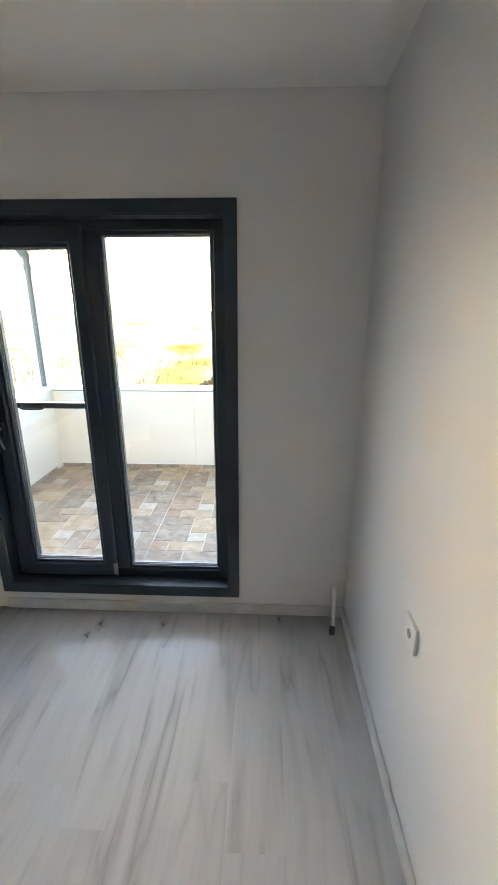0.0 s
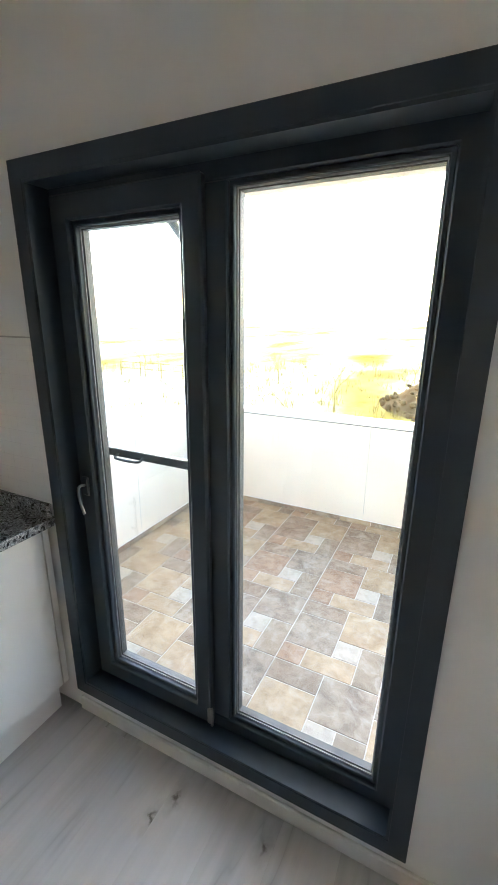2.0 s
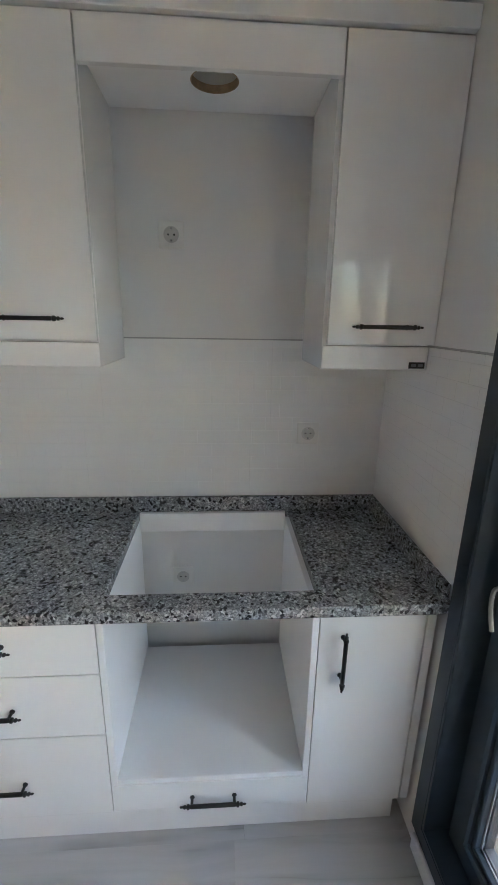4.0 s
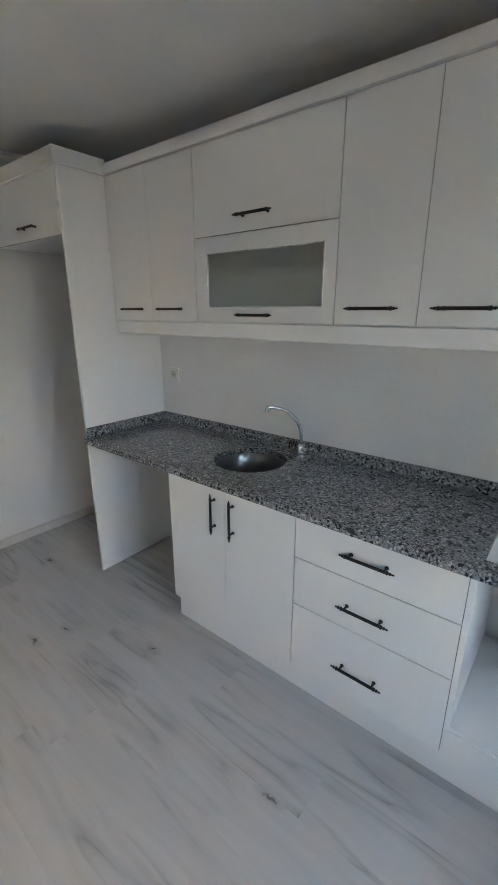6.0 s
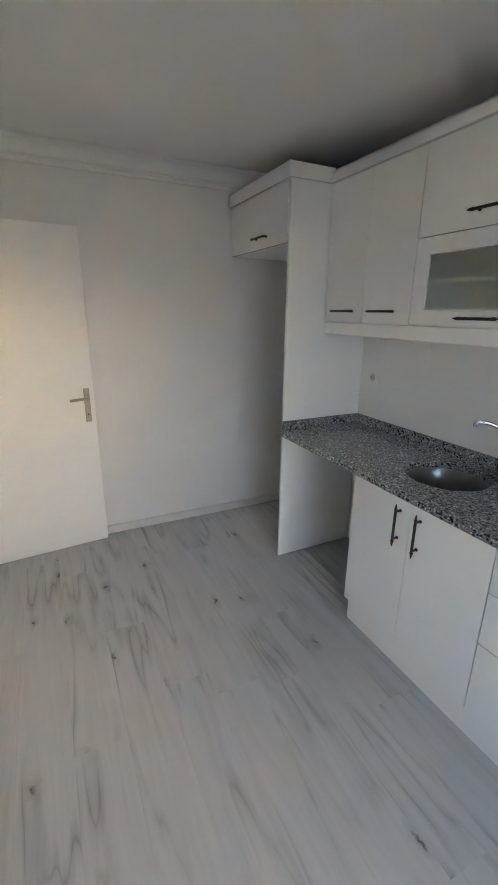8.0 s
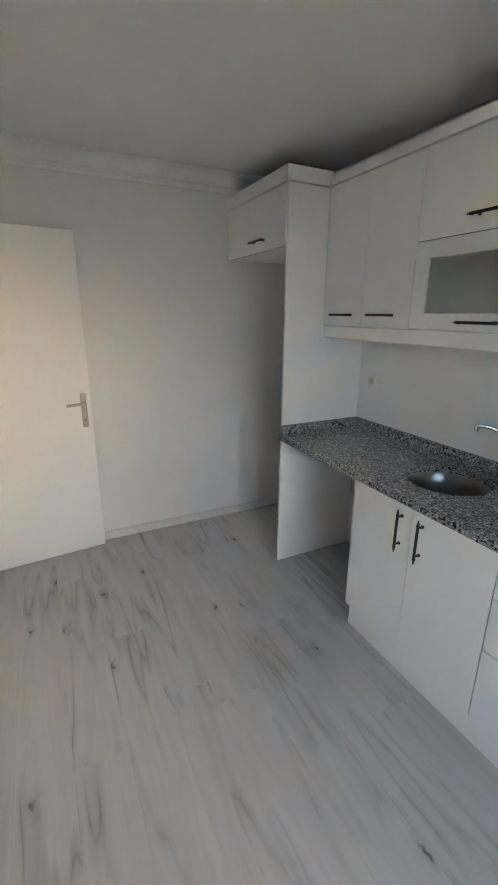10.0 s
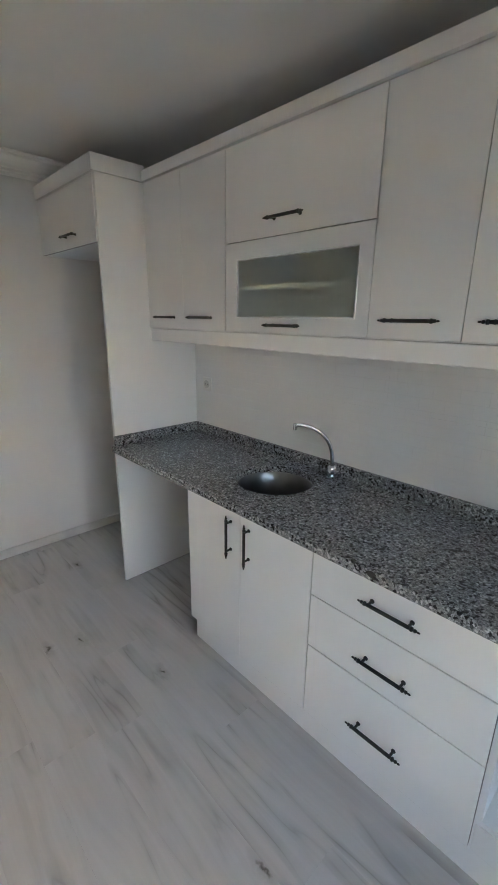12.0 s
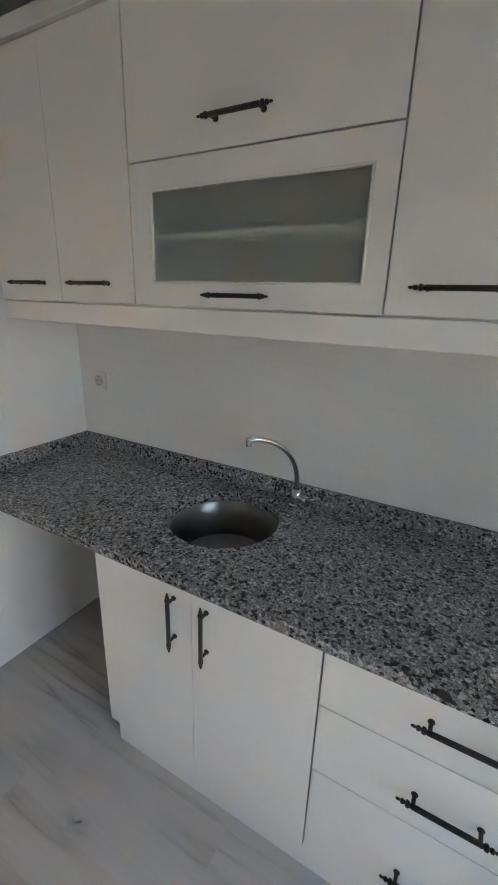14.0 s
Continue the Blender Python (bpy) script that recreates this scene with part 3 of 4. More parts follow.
F_Z = 1.942
u = thing("bridge_cabinet", (W0, WALL_S, F_Z), "white lacquered wall cabinet over an empty refrigerator place", "kitchen cabinet", "wall units")
part("body", carcass(W0, TALL_X - 0.0195, WALL_S + 0.002, PANEL_Y - 0.019, F_Z, UP1), BOARD, u)
d = front(u, "door", TALL_X, WALL_S + 0.002, PANEL_Y - 0.019, F_Z - 0.002, UP1)
handle(d, TALL_X, -0.6, 2.002)

# ---- worktop with sink hole and hob hole ----
def worktop():
    bm = bmesh.new()
    x0, x1, y0, y1 = W0 - 0.001, TOP_X, PANEL_Y + 0.001, WALL_N - 0.001
    edges = []

    def loop(pts):
        vs = [bm.verts.new((x, y, COUNTER)) for x, y in pts]
        edges.extend(bm.edges.new((a, b)) for a, b in zip(vs, vs[1:] + vs[:1]))

    loop([(x0, y0), (x1, y0), (x1, y1), (x0, y1)])
    loop([(SINK[0] + SINK_R * math.cos(a * math.pi / 24), SINK[1] + SINK_R * math.sin(a * math.pi / 24)) for a in range(48)])
    loop([(-1.266, 1.757), (-0.757, 1.757), (-0.757, 2.328), (-1.266, 2.328)])
    bmesh.ops.triangle_fill(bm, use_beauty=True, edges=edges)
    r = bmesh.ops.extrude_face_region(bm, geom=bm.faces[:])
    bmesh.ops.translate(bm, verts=[v for v in r["geom"] if isinstance(v, bmesh.types.BMVert)], vec=(0, 0, UNDER - COUNTER))
    return bm


SINK, SINK_R = (-1.006, 0.683), 0.178
top = thing("worktop", (W0, PANEL_Y, UNDER), "speckled grey granite worktop with sink hole and empty hob hole", "worktop")
slab = part("slab", worktop(), GRANITE, top)
mod = slab.modifiers.new("edge", "BEVEL")
mod.width, mod.segments, mod.limit_method, mod.angle_limit = 0.003, 2, "ANGLE", radians(60)
chip = bmesh.new()
for k, (dy, dz, r) in enumerate(((0.0, 0.0, 0.014), (0.016, -0.004, 0.01), (-0.014, 0.004, 0.009), (0.004, -0.009, 0.009))):
    bmesh.ops.create_icosphere(chip, subdivisions=2, radius=r, matrix=Matrix.LocRotScale((TOP_X - 0.001, 1.372 + dy, 0.874 + dz), Euler((k, 2 * k, k)), (0.25, 1.2, 0.8)))
part("edge_chip", chip, DARK, top, "dark chipped spot in the front edge")
# thin pale bars that draw the tap's reflection on the granite
for a, b in (((-1.0, 1.0), (-0.9, 1.024)), ((-0.86, 1.032), (-0.765, 1.055))):
    part("reflection_line", tube(bmesh.new(), [(a[0], a[1], COUNTER), ((a[0] + b[0]) / 2, (a[1] + b[1]) / 2 + 0.002, COUNTER + 0.0002), (b[0], b[1], COUNTER)], [0.0003, 0.0008, 0.0003], 5), GASKET, top, "thin pale line imitating a reflection in the worktop")
part("upstand", boxes([(W0, W0 + 0.02, PANEL_Y + 0.021, WALL_N - 0.033, COUNTER + 0.0005, 0.941)], 0.002), GRANITE, top)
part("upstand", boxes([(W0, TALL_X + 0.004, PANEL_Y + 0.001, PANEL_Y + 0.02, COUNTER + 0.0005, 0.941)], 0.002), GRANITE, top)
part("upstand", boxes([(W0, TOP_X - 0.004, WALL_N - 0.032, WALL_N - 0.012, COUNTER + 0.0005, 0.941)], 0.002), GRANITE, top)

sink = thing("sink", (*SINK, 0.7), "round stainless steel sink set under the worktop", "sink")
bm = lathe(bmesh.new(), [(UNDER - 0.001, SINK_R + 0.02), (UNDER + 0.004, SINK_R - 0.002), (UNDER - 0.002, SINK_R - 0.007), (0.8, SINK_R - 0.012), (0.735, SINK_R - 0.03), (0.715, SINK_R - 0.06), (0.708, 0.05), (0.706, 0.04)], 48, Matrix.Translation((*SINK, 0)))
part("bowl", bm, STEEL, sink, smooth=True)
bm = lathe(bmesh.new(), [(0.704, 0.0), (0.7085, 0.012), (0.7085, 0.036), (0.712, 0.042), (0.708, 0.046)], 24, Matrix.Translation((*SINK, 0)))
part("drain", bm, STEEL, sink, smooth=True)

TAP = Vector((-1.215, 0.842, COUNTER))
tap = thing("tap", TAP, "chrome single-lever kitchen tap with a curved spout", "tap")
bm = lathe(bmesh.new(), [(0.0, 0.0), (0.0, 0.026), (0.006, 0.026), (0.01, 0.022), (0.05, 0.021), (0.056, 0.017), (0.062, 0.012)], 20, Matrix.Translation(TAP))
part("body", bm, CHROME, tap, smooth=True)
way = Vector((0.735, -0.678, 0))
bm = tube(bmesh.new(), smooth_path([TAP + way * s + Vector((0, 0, h)) for s, h in ((0.0, 0.055), (0.0, 0.09), (0.007, 0.135), (0.028, 0.18), (0.062, 0.215), (0.103, 0.238), (0.145, 0.249), (0.172, 0.249))]), 0.0088, 12)
part("spout", bm, CHROME, tap, smooth=True)
bm = lathe(bmesh.new(), [(-0.022, 0.0), (-0.022, 0.0095), (-0.004, 0.0105), (0.006, 0.0098), (0.0095, 0.0)], 14, Matrix.Translation(TAP + way * 0.176 + Vector((0, 0, 0.249))))
part("aerator", bm, CHROME, tap, smooth=True)
bm = lathe(bmesh.new(), [(0.015, 0.014), (0.04, 0.014), (0.046, 0.017), (0.06, 0.017), (0.064, 0.0)], 14, Matrix.Translation(TAP + Vector((0, 0, 0.034))) @ pose(0, 0, 0, -90, 0, -25))
tube(bm, [TAP + Vector((0.02, 0.05, 0.036)), TAP + Vector((0.03, 0.075, 0.05)), TAP + Vector((0.036, 0.095, 0.062))], [0.006, 0.005, 0.004], 8)
part("lever", bm, CHROME, tap, smooth=True)

# ---- wall units ----
Y1, Y2, Y3, Y4 = 0.388, 1.113, 1.722, 2.362
UT = UP1


def wall_unit(name, label, y0, y1, shelves=()):
    u = thing(name, (W0, y0, RAIL0), label, "kitchen cabinet", "wall units")
    part("body", carcass(W0, UF, y0 + 0.001, y1 - 0.001, UP0 - 0.002, UT, shelves), BOARD, u)
    return u


u = wall_unit("wall_cabinet", "white lacquered wall cabinet with two doors", PANEL_Y + 0.001, Y1)
for a, b, h, g0, g1 in ((PANEL_Y + 0.001, 0.062, -0.085, 0.002, 0.0006), (0.062, Y1, 0.218, 0.0006, 0.002)):
    handle(front(u, "door", UP_X, a, b, UP0, UT, g0, g1), UP_X, h, 1.586)
u = wall_unit("glazed_wall_cabinet", "white wall cabinet with a lift-up door over a frosted glass door", Y1, Y2, (1.7, 1.872))
handle(front(u, "door", UP_X, Y1, Y2, UPM, UT), UP_X, 0.738, 1.95)
g = (0.458, 1.062, 1.588, 1.823)
d = part("glazed_door", ring(Y1 + 0.0015, Y2 - 0.0015, UP0 + 0.0015, UPM - 0.0015, g, UP_X - 0.018, UP_X, "y", 0.0015), LACQUER, u)
part("bead", ring(g[0] - 0.001, g[1] + 0.001, g[2] - 0.001, g[3] + 0.001, (g[0] + 0.006, g[1] - 0.006, g[2] + 0.006, g[3] - 0.006), UP_X - 0.012, UP_X + 0.0015, "y", 0.0015), LACQUER, d)
pane = part("frosted_pane", boxes([(UP_X - 0.012, UP_X - 0.008, g[0] + 0.002, g[1] - 0.002, g[2] + 0.002, g[3] - 0.002)]), FROST, d, "frosted greenish glass")
pane.visible_shadow = False
handle(d, UP_X, 0.745, 1.56)
u = wall_unit("wall_cabinet", "white lacquered wall cabinet with two wide doors beside the hood gap", Y2, Y3)
for a, b, h, g0, g1 in ((Y2, 1.417, 1.262, 0.002, 0.0011), (1.417, Y3 + 0.012, 1.562, 0.0011, 0.002)):
    handle(front(u, "door", UP_X, a, b, UP0, UT, g0, g1), UP_X, h, 1.585)
part("end_panel", boxes([(W0, UP_X - 0.0195, Y3 - 0.001, Y3 + 0.012, RAIL0, UT)], 0.001), LACQUER, u)
u = wall_unit("wall_cabinet", "narrow white lacquered wall cabinet beside the terrace door", Y4, WALL_N - 0.006)
handle(front(u, "door", UP_X, Y4 - 0.002, WALL_N - 0.002, UP0, UT), UP_X, 2.518, 1.577)
part("end_panel", boxes([(W0, UP_X - 0.0195, Y4 - 0.012, Y4 + 0.001, RAIL0, UT)], 0.001), LACQUER, u)
# boxed-in space over the hob, with a round duct hole
H0 = 2.148
u = thing("hood_box", (W0, Y3, H0), "white boxed-in hood space with a round duct hole in its underside", "hood housing")
front(u, "fascia", UP_X, Y3 + 0.012, Y4 - 0.002, H0, UT)
bm = bmesh.new()
HC, HZ = (-1.107, 2.05), 2.19
outer = [(W0, Y3 + 0.013), (UF, Y3 + 0.013), (UF, Y4 - 0.013), (W0, Y4 - 0.013)]
edges = []
for pts in (outer, [(HC[0] + 0.062 * math.cos(a * math.pi / 16), HC[1] + 0.062 * math.sin(a * math.pi / 16)) for a in range(32)]):
    vs = [bm.verts.new((x, y, HZ)) for x, y in pts]
    edges.extend(bm.edges.new((a, b)) for a, b in zip(vs, vs[1:] + vs[:1]))
bmesh.ops.triangle_fill(bm, use_beauty=True, edges=edges)
r = bmesh.ops.extrude_face_region(bm, geom=bm.faces[:])
bmesh.ops.translate(bm, verts=[v for v in r["geom"] if isinstance(v, bmesh.types.BMVert)], vec=(0, 0, 0.018))
part("underside", bm, BOARD, u)
bm = lathe(bmesh.new(), [(HZ - 0.001, 0.064), (HZ - 0.001, 0.0605), (HZ + 0.018, 0.0605), (HZ + 0.018, 0.064)], 32, Matrix.Translation((*HC, 0)))
part("hole_edge", bm, CARDBOARD, u, "raw sawn chipboard edge")

# light rail under the wall units, crown above
RX = UP_X - 0.012


def pelmet(name, y0, y1):
    bm = boxes([(UF + 0.0005, RX + 0.004, y0, y1, RAIL0, UP0 - 0.003)], 0.003)
    return solid(name, bm, LACQUER, "white lacquered light rail under the wall cabinets", "light rail", at=(RX, y0, RAIL0), group="light rails")


pelmet("light_rail", PANEL_Y + 0.001, Y3 + 0.012)
pelmet("light_rail", Y4 - 0.012, WALL_N - 0.013)
u = thing("vent_plate", (RX, 2.6, 1.47), "small dark plate on the light rail", "plate")
part("plate", boxes([(RX + 0.004, RX + 0.007, 2.603, 2.65, 1.463, 1.481)], 0.001), BLACK, u)
part("slot", boxes([(RX + 0.007, RX + 0.008, 2.61, 2.624, 1.468, 1.476), (RX + 0.007, RX + 0.008, 2.63, 2.644, 1.468, 1.476)]), PIPE, u)
crown = thing("crown_moulding", (W0, PANEL_Y, UP1), "white lacquered crown board on top of the wall cabinets", "crown")
C = 0.014
part("crown_run", boxes([(UP_X - 0.01, UP_X + C, PANEL_Y + 0.012, WALL_N - 0.003, UP1 + 0.003, CROWN_UP)], 0.002), LACQUER, crown)
part("crown_return", boxes([(UP_X - 0.01, TALL_X + C, PANEL_Y - 0.008, PANEL_Y + 0.011, UP1 + 0.003, CROWN)], 0.002), LACQUER, crown)
part("crown_run", boxes([(TALL_X - 0.006, TALL_X + C, WALL_S + 0.003, PANEL_Y - 0.009, UP1 + 0.003, CROWN)], 0.002), LACQUER, crown)

# ---- sockets ----
def socket(at, turn, label):
    """A round two-pin socket in a square plate; local x points out of the wall."""
    u = thing("wall_socket", (0, 0, 0), label, "socket", "sockets")
    part("plate", box(bmesh.new(), 0, 0.009, -0.041, 0.041, -0.041, 0.041, 0.003, 2), PLASTIC, u)
    bm = lathe(bmesh.new(), [(0.0092, 0.0245), (0.0115, 0.0245), (0.0115, 0.021), (0.0094, 0.02), (0.0094, 0.0)], 24, pose(0, 0, 0, 0, 90, 0))
    part("insert", bm, INSERT, u, smooth=True)
    for s in (-0.0095, 0.0095):
        part("pin_hole", lathe(bmesh.new(), [(0.0095, 0.0032), (0.0102, 0.0032), (0.0102, 0.0)], 10, pose(0, s, 0, 0, 90, 0)), DARK, u)
    for s in (-1, 1):
        part("earth_clip", boxes([(0.0095, 0.0112, -0.003, 0.003, s * 0.018 - 0.003, s * 0.018 + 0.003)]), CHROME, u)
    u.matrix_basis = pose(*at, 0, 0, turn)
    return u


TILE_X = WALL_W + 0.011
socket((TILE_X, -0.15, 1.195), 0, "white wall socket on the tiles above the worktop")
socket((TILE_X, 2.386, 1.19), 0, "white wall socket on the tiles near the terrace door")
socket((WALL_W, 1.905, 1.85), 0, "white wall socket in the empty hood gap")
socket((WALL_W, 1.91, 0.585), 0, "white wall socket behind the empty oven housing")
u = thing("aerial_socket", (WALL_E, 1.772, 0.69), "white aerial socket plate on the plain side wall", "socket")
part("plate", box(bmesh.new(), WALL_E - 0.012, WALL_E, 1.772 - 0.043, 1.772 + 0.043, 0.69 - 0.043, 0.69 + 0.043, 0.003, 2), PLASTIC, u)
part("insert", lathe(bmesh.new(), [(0.0, 0.014), (0.0015, 0.014), (0.0015, 0.006), (0.003, 0.005), (0.003, 0.0)], 20, pose(WALL_E - 0.012, 1.772, 0.69, 0, -90)), GASKET, u, smooth=True)

# loose cable end out of the wall corner
u = thing("cable_stub", (1.11, 2.545, 0.0), "short white cable end standing at the baseboard", "cable")
part("sheath", tube(bmesh.new(), smooth_path([(1.112, 2.54, 0.045), (1.115, 2.565, 0.1), (1.122, 2.6, 0.15), (1.125, 2.63, 0.19), (1.127, 2.65, 0.2)]), 0.011, 10), CABLE, u, smooth=True)
part("cut_end", tube(bmesh.new(), [(1.108, 2.53, 0.0), (1.109, 2.535, 0.02), (1.112, 2.54, 0.046)], [0.013, 0.016, 0.0125], 10), DARK, u, "black taped end", True)

# ---- room door, open against the back wall ----
LX0, LX1, LY = 0.3, 1.165, -0.895
door = thing("door_1", (LX1, LY, 0.0), "plain white room door, open flat against the back wall", "door", kind="structure")
SWING = Matrix.Translation((LX1, LY, 0)) @ pose(0, 0, 0, 0, 0, 5.3) @ Matrix.Translation((-LX1, -LY, 0))


def swung(bm):
    bm.transform(SWING)
    return bm


leaf = part("leaf", swung(box(bmesh.new(), LX0, LX1, LY - 0.04, LY, 0.012, 2.04, 0.003, 2)), DOORPAINT, door)
part("lock_plate", swung(boxes([(LX0 + 0.028, LX0 + 0.064, LY, LY + 0.004, 0.88, 1.1)], 0.0018)), SATIN, leaf, "satin nickel plate")
bm = lathe(bmesh.new(), [(0.0, 0.01), (0.045, 0.009), (0.05, 0.0)], 12, pose(LX0 + 0.046, LY + 0.003, 1.04, -90))
tube(bm, smooth_path([(LX0 + 0.046, LY + 0.046, 1.04), (LX0 + 0.07, LY + 0.05, 1.04), (LX0 + 0.12, LY + 0.047, 1.037), (LX0 + 0.155, LY + 0.044, 1.034)]), [0.009] * 19, 10)
part("lever", swung(bm), SATIN, leaf, "satin nickel lever", True)
part("keyhole", swung(lathe(bmesh.new(), [(0.004, 0.006), (0.0048, 0.006), (0.0048, 0.0)], 10, pose(LX0 + 0.046, LY, 0.93, -90))), DARK, leaf)
part("door_frame", boxes([(WALL_E - 0.016, WALL_E + T + 0.01, DY0 - 0.05, DY0 + 0.02, 0, DZ + 0.05), (WALL_E - 0.016, WALL_E + T + 0.01, DY1 - 0.02, DY1 + 0.05, 0, DZ + 0.05), (WALL_E - 0.016, WALL_E + T + 0.01, DY0 + 0.02, DY1 - 0.02, DZ - 0.02, DZ + 0.05)], 0.003), LACQUER, door)

# ---- terrace ----
BZ = -0.03
TX0, TX1, TY0, TY1, PT = -1.44, 2.6, 2.797, 4.95, 0.835
terrace = solid("pavement_terrace", boxes([(TX0 - 0.16, TX1 + 0.16, TY0, TY1 + 0.16, -0.4, BZ - 0.0025)]), GROUT, "terrace floor of mixed beige and grey stone-look tiles", "terrace floor", "structure")
pw = solid("wall_terrace_front", boxes([(TX0 - 0.14, TX1 + 0.14, TY1, TY1 + 0.14, BZ - 0.006, PT - 0.03)]), STUCCO, "cream rendered terrace parapet", "parapet", "structure")
part("cap", boxes([(TX0 - 0.16, TX1 + 0.16, TY1 - 0.02, TY1 + 0.16, PT - 0.03, PT)], 0.004), CAPSTONE, pw)
# thin dark strip that paints in the cap's shadow on the render
part("cap_shadow", boxes([(TX0 + 0.001, TX1 - 0.001, TY1 - 0.0025, TY1, PT - 0.04, PT - 0.031)]), PIPE, pw, "dark strip imitating the shadow under the cap")
part("panel_joint", boxes([(0.02, 0.026, TY1 - 0.0015, TY1 + 0.0, BZ + 0.08, PT - 0.032)]), GROUT, pw)
part("sealing_bead", boxes([(TX0 + 0.012, TX1 - 0.012, TY1 - 0.006, TY1 - 0.0005, BZ + 0.0385, BZ + 0.044)], 0.001), CAPSTONE, pw)
parapet_front = pw
pw = solid("wall_terrace_side", boxes([(TX0 - 0.14, TX0, TY0, TY1, BZ - 0.006, PT - 0.03)]), STUCCO, "white rendered terrace parapet", "parapet", "structure")
part("cap", boxes([(TX0 - 0.16, TX0 + 0.02, TY0, TY1 - 0.021, PT - 0.03, PT)], 0.004), CAPSTONE, pw)
part("panel_joint", boxes([(TX0, TX0 + 0.0015, 3.95, 3.956, BZ + 0.08, PT - 0.032)]), GROUT, pw)
part("sealing_bead", boxes([(TX0 + 0.0005, TX0 + 0.006, TY0, TY1 - 0.012, BZ + 0.0385, BZ + 0.044)], 0.001), CAPSTONE, pw)
parapet_side = pw
solid("wall_terrace_end", boxes([(TX1, TX1 + 0.14, TY0, TY1, BZ - 0.006, PT)]), STUCCO, "white rendered terrace parapet end", "parapet", "structure")
solid("post_terrace", boxes([(TX0 - 0.15, TX0 - 0.01, TY1 + 0.01, TY1 + 0.15, PT + 0.001, 2.548)], 0.004), STUCCO, "white square roof post on the parapet corner", "post", "structure")
EZ, EY = 2.55, 5.08
roof = solid("roof_eave", boxes([(-1.75, 3.6, TY0, EY, EZ, EZ + 0.16), (-1.75, 3.6, WALL_S - 3.0, TY0, 2.7, 2.9)]), EAVE, "beige boarded eave over the terrace", "eave", "structure")
part("fascia", boxes([(-1.78, 3.6, EY, EY + 0.03, EZ - 0.03, EZ + 0.2)], 0.004), STUCCO, roof)
for i in range(9):
    part("eave_board", boxes([(-1.75, 3.6, TY0 + 0.01 + i * 0.243, TY0 + 0.247 + i * 0.243, EZ - 0.012, EZ - 0.001)], 0.003), EAVE, roof)
u = thing("downpipe", (-1.55, 5.0, PT), "dark grey rain downpipe bending down from the eave", "downpipe")
part("pipe", tube(bmesh.new(), smooth_path([(-1.6, 4.64, 2.47), (-1.6, 4.65, 2.4), (-1.6, 4.68, 2.34), (-1.55, 4.9, 2.13), (-1.52, 4.97, 2.06), (-1.52, 4.985, 1.98), (-1.52, 4.985, 1.5), (-1.52, 4.985, PT + 0.0)]), 0.038, 12), PIPE, u, smooth=True)
part("outlet", lathe(bmesh.new(), [(2.43, 0.044), (2.5, 0.044), (2.54, 0.06)], 16, Matrix.Translation((-1.6, 4.64, 0))), STUCCO, u, "white outlet socket", True)
part("collar", lathe(bmesh.new(), [(1.94, 0.039), (1.94, 0.044), (2.0, 0.044), (2.0, 0.039)], 16, Matrix.Translation((-1.52, 4.985, 0))), PIPE, u, smooth=True)

# ---- house body below, ground and distance ----
G = -4.0
solid("wall_house_below", boxes([(-4.5, 4.5, -6.0, TY1 + 0.1, G, -0.401)]), STUCCO, "rendered storey below the terrace", "house wall", "structure")
bm = bmesh.new()
bmesh.ops.create_grid(bm, x_segments=60, y_segments=60, size=1500.0, matrix=Matrix.Translation((0, 600, G)))
for v in bm.verts:
    d = math.hypot(v.co.x, v.co.y - 5)
    v.co.z = G + min(1.0, d / 300.0) * 2.0 * noise.noise(v.co * 0.004)
solid("ground", bm, FIELD, "dry yellowish field reaching the horizon", "field", "structure", True)

rnd = random.Random(7)


def shrub(at, height, seed):
    """A leafless shrub: forked tapering stems."""
    r = random.Random(seed)
    u = thing("bare_tree", at, "leafless yellowish tree in the dry field", "tree", "trees in the field")
    bm = bmesh.new()

    def grow(p, d, length, radius, level):
        q = p + d * length
        tube(bm, [p, (p + q) / 2 + Vector((r.uniform(-1, 1), r.uniform(-1, 1), 0)) * length * 0.06, q], [radius, radius * 0.8, radius * 0.6], 5, False)
        if level:
            for _ in range(r.choice((2, 3, 3))):
                grow(q, (d + Vector((r.uniform(-0.8, 0.8), r.uniform(-0.8, 0.8), r.uniform(-0.1, 0.5)))).normalized(), length * r.uniform(0.6, 0.8), radius * 0.55, level - 1)

    grow(Vector(at), Vector((0, 0, 1)), height * 0.3, height * 0.02, 4)
    part("branches", bm, TWIG, u)


for i in range(24):
    d, a = rnd.uniform(16, 48), rnd.uniform(-1.15, 0.25)
    shrub((d * math.sin(a), 5 + d * math.cos(a), G), rnd.uniform(1.8, 3.9), i)
scrub = bmesh.new()
for i in range(700):
    d, a = rnd.uniform(12, 55), rnd.uniform(-1.25, 0.4)
    c, h = Vector((d * math.sin(a), 5 + d * math.cos(a), G - 0.1)), rnd.uniform(0.25, 0.9)
    for k in range(5):
        b = c + Vector((rnd.uniform(-0.4, 0.4), rnd.uniform(-0.4, 0.4), 0))
        tube(scrub, [b, b + Vector((rnd.uniform(-0.3, 0.3), rnd.uniform(-0.3, 0.3), h))], [0.035, 0.008], 3, False)
solid("dry_scrub", scrub, TWIG, "dry yellow scrub scattered over the field", "scrub", "stuff")
HX, HY = 0.9, 31.5
heap = bmesh.new()
bmesh.ops.create_cone(heap, cap_ends=True, segments=24, radius1=5.0, radius2=0.3, depth=3.4, matrix=Matrix.Translation((HX, HY, G + 1.6)))
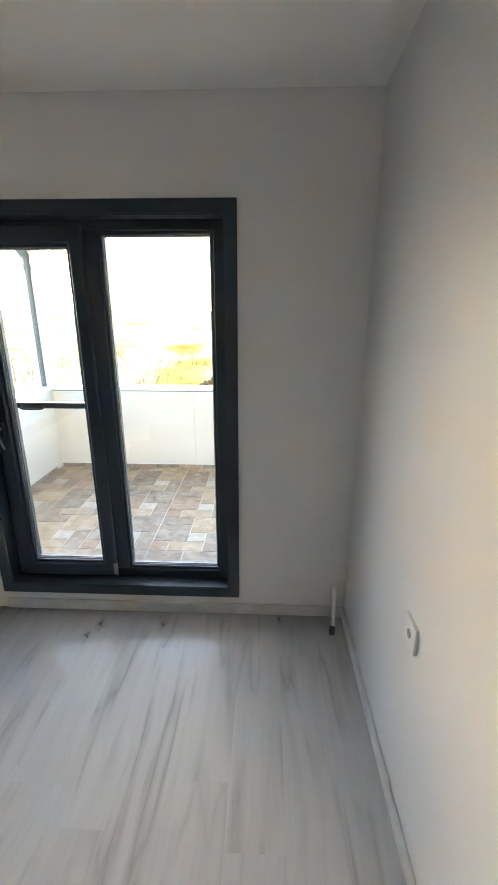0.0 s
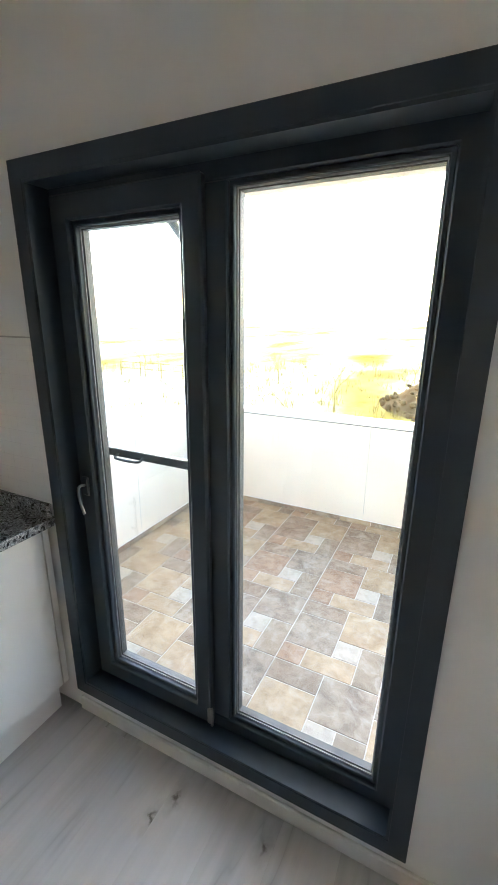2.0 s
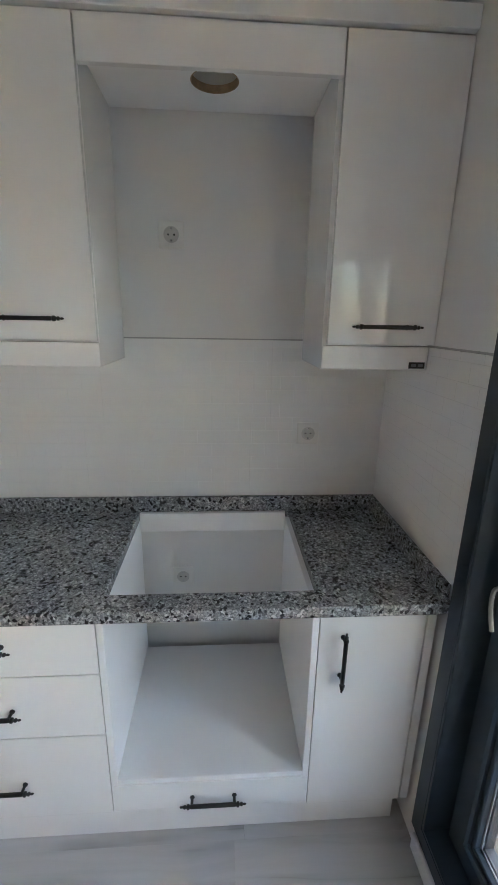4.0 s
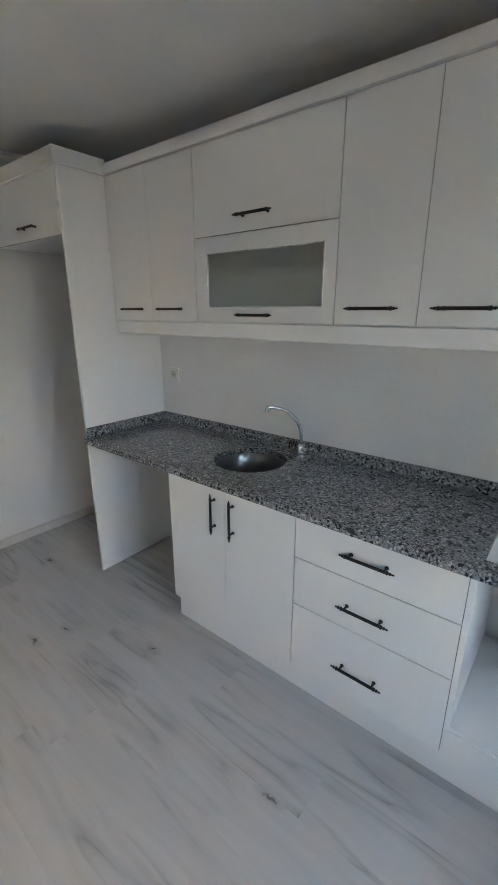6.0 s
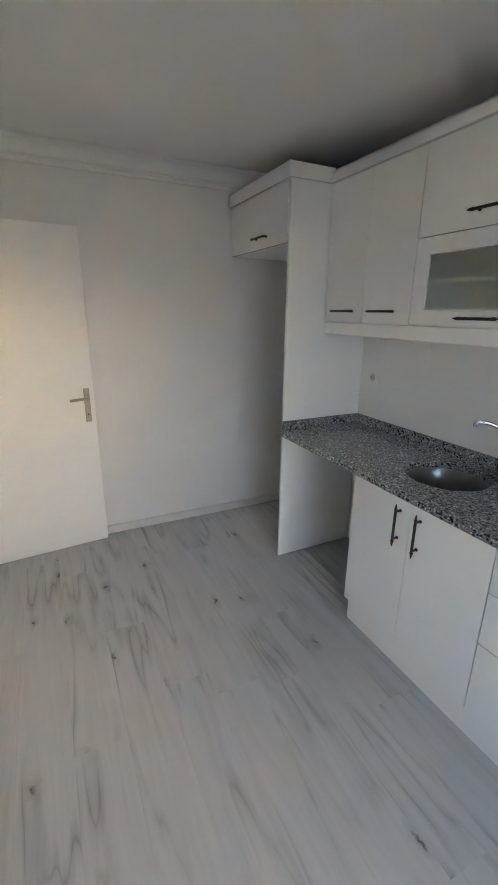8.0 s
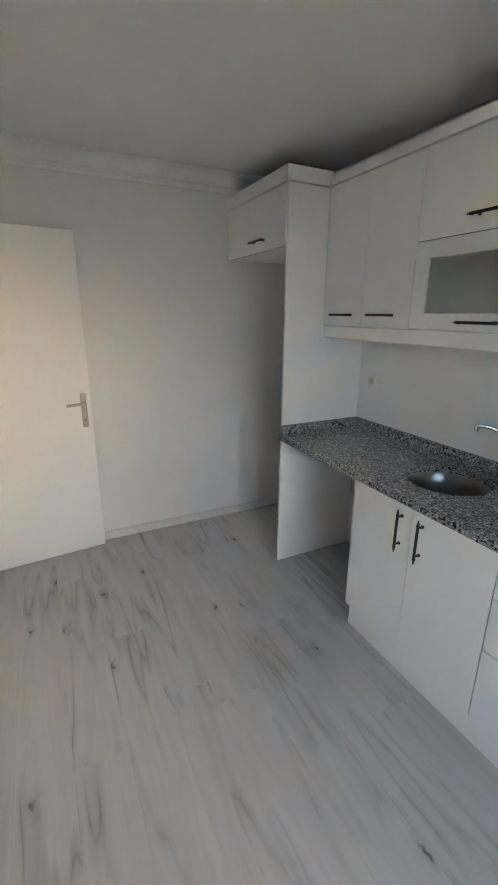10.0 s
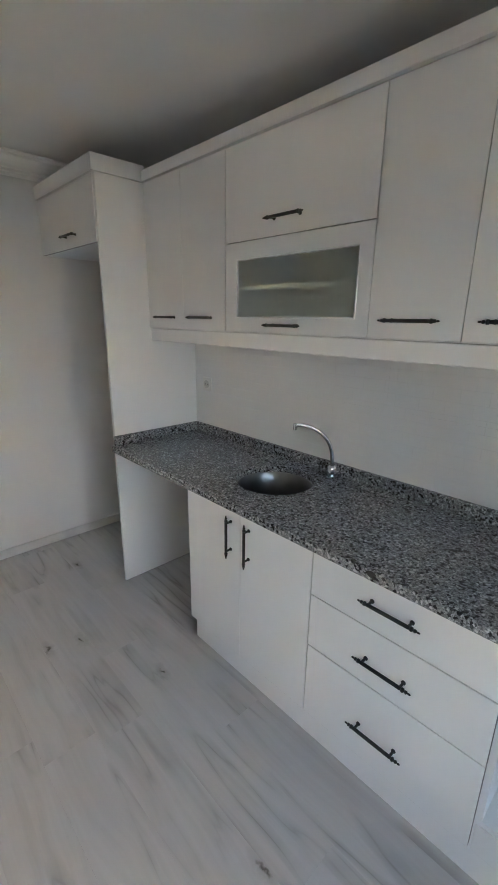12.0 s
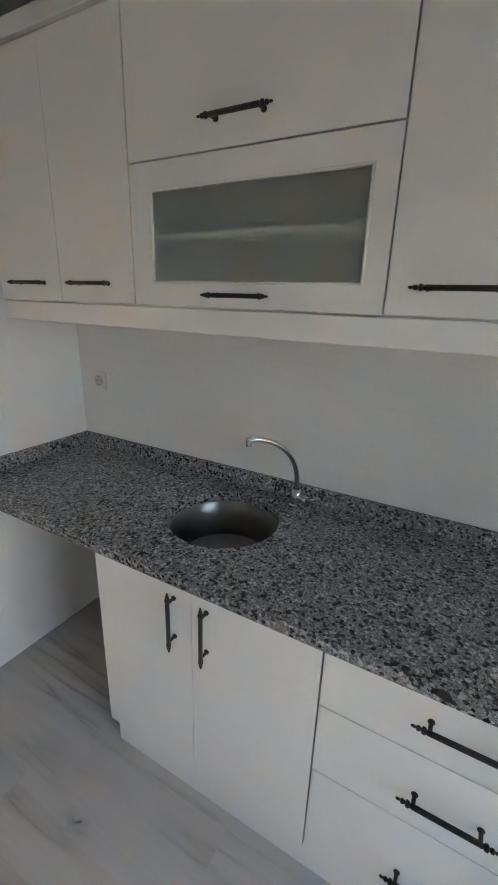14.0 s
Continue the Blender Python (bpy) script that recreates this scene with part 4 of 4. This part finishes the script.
for i in range(420):
    a, d = rnd.uniform(0, 6.3), rnd.uniform(0, 1) ** 0.7 * 5.2
    s = rnd.uniform(0.1, 0.28)
    bmesh.ops.create_icosphere(heap, subdivisions=1, radius=s, matrix=Matrix.LocRotScale((HX + d * math.cos(a), HY + d * math.sin(a), G + max(0, 3.6 - d * 0.68) * rnd.uniform(0.15, 1)), Euler((a, d, s)), (1, rnd.uniform(0.6, 1), 0.7)))
solid("rubble_heap", heap, RUBBLE, "heap of brown stones and earth in the field", "rubble", "stuff", at=(HX, HY, G))
fence = thing("field_fence", (-22, 30, G), "thin wooden field fence", "fence")
for i in range(4):
    part("post", boxes([(-30 + i * 2.5, -29.9 + i * 2.5, 34, 34.1, G - 0.2, G + 1.5)]), TWIG, fence)
for z in (0.7, 1.3):
    part("rail", boxes([(-30, -22.4, 34.1, 34.15, G + z, G + z + 0.08)]), TWIG, fence)

# ---- pieces: floor boards, terrace tiles, wall tiles ----
PW, PL = 0.193, 1.21
bm = box(bmesh.new(), -PW / 2 + 0.00015, PW / 2 - 0.00015, -PL / 2 + 0.00015, PL / 2 - 0.00015, -0.004, 0.0)
plank = finish(bm, "plank", LAMINATE)


def cut_plank(y0, y1, x0, x1):
    return finish(boxes([(x0, x1, y0, y1, -0.004, 0.0)]), "plank", LAMINATE)


x = WALL_W
while x < WALL_E:
    y = WALL_S - rnd.uniform(0.1, PL)
    x1 = min(x + PW, WALL_E)
    while y < WALL_N:
        a, b = max(y, WALL_S), min(y + PL, WALL_N)
        if b - a > 0.02:
            if b - a > PL - 0.001 and x1 - x > PW - 0.001:
                piece("plank", plank, ((x + x1) / 2, (a + b) / 2, 0), floor)
            else:
                piece("plank", cut_plank(a + 0.00015 - (a + b) / 2, b - 0.00015 - (a + b) / 2, x + 0.00015 - (x + x1) / 2, x1 - 0.00015 - (x + x1) / 2), ((x + x1) / 2, (a + b) / 2, 0), floor)
        y += PL
    x += PW

M, OX, OY = 0.1265, -0.06, 2.945
# one repeat of the pattern, four modules square: column, row, width, depth, tone
REPEAT = [(0, 0, 2, 2, "square"), (2, 1, 2, 2, "large"), (0, 2, 2, 1, "taupe"), (3, 3, 1, 2, "slate"), (0, 3, 1, 1, "pink"), (1, 3, 2, 1, "sand"), (2, 0, 1, 1, "white")]
SQUARES = ("sand", "grey", "pink", "taupe")
shapes = {}
for bj in range(-1, 5):
    for bi in range(-4, 6):
        for ci, cj, w, h, tone in REPEAT:
            if tone == "square":
                tone = SQUARES[(bj + (bi // 2)) % 4] if bi > 0 or bi < -1 else SQUARES[bj % 4]
            elif tone == "large":
                tone = "grey" if (bi == -1 and bj < 2) or (bi * 3 + bj * 5) % 7 == 0 else "beige"
            x0, y0 = OX + (bi * 4 + ci) * M, OY + (bj * 4 + cj) * M
            x1, y1 = min(x0 + w * M, TX1), min(y0 + h * M, TY1)
            x0, y0 = max(x0, TX0), max(y0, TY0)
            if x1 - x0 < 0.012 or y1 - y0 < 0.012:
                continue
            key = (round(x1 - x0, 4), round(y1 - y0, 4), tone)
            if key not in shapes:
                bm = box(bmesh.new(), 0.0026, key[0] - 0.0026, 0.0026, key[1] - 0.0026, -0.008, 0.0)
                bmesh.ops.bevel(bm, geom=[e for e in bm.edges if all(v.co.z > -0.001 for v in e.verts)], offset=0.0012, segments=1, affect="EDGES")
                shapes[key] = finish(bm, "tile", TONES[tone])
            piece("tile", shapes[key], (x0, y0, BZ), terrace)

# cut tiles standing along the foot of the parapets
CUT = 0.253
for n, tone in enumerate(("taupe", "sand", "slate", "pink")):
    front_cut = finish(box(bmesh.new(), 0.002, CUT - 0.002, 0, 0.01, 0, 0.038, 0.001), "skirting_tile", TONES[tone])
    side_cut = finish(box(bmesh.new(), 0, 0.01, 0.002, CUT - 0.002, 0, 0.038, 0.001), "skirting_tile", TONES[tone])
    for k in range(n, 15, 4):
        piece("skirting_tile", front_cut, (TX0 + 0.012 + k * CUT, TY1 - 0.01, BZ), parapet_front)
    for k in range(n, 8, 4):
        piece("skirting_tile", side_cut, (TX0, TY0 + 0.005 + k * CUT, BZ), parapet_side)

ZT = 1.523


def wall_tile(parent, p0, p1):
    (x0, y0, z0), (x1, y1, z1) = p0, p1
    me = finish(box(bmesh.new(), 0, x1 - x0, 0, y1 - y0, 0, z1 - z0), "wall_tile", WALLTILE)
    piece("wall_tile", me, p0, parent)


for z0, z1, shift in ((0.93, 1.2282, 0.372), (1.2284, ZT, 0.445)):
    y = shift - 1.2
    while y < WALL_N:
        a, b = max(y, PANEL_Y + 0.001), min(y + 0.6, WALL_N - 0.012) - 0.0003
        if b - a > 0.01:
            wall_tile(wall_west, (WALL_W + 0.001, a, z0), (TILE_X, b, z1))
        y += 0.6
    wall_tile(wall_north, (TILE_X, WALL_N - 0.011, z0), (CX0 - 0.001, WALL_N - 0.001, z1))
# grey strips put in as the shaded line above the tile edge
part("tile_shade_line", boxes([(WALL_W, WALL_W + 0.006, PANEL_Y + 0.001, WALL_N - 0.013, ZT + 0.0003, ZT + 0.0045)]), TILE_SHADE, wall_west, "grey strip imitating the shaded line over the tiles")
part("tile_shade_line", boxes([(TILE_X, CX0 - 0.001, WALL_N - 0.006, WALL_N, ZT + 0.0003, ZT + 0.0045)]), TILE_SHADE, wall_north, "grey strip imitating the shaded line over the tiles")
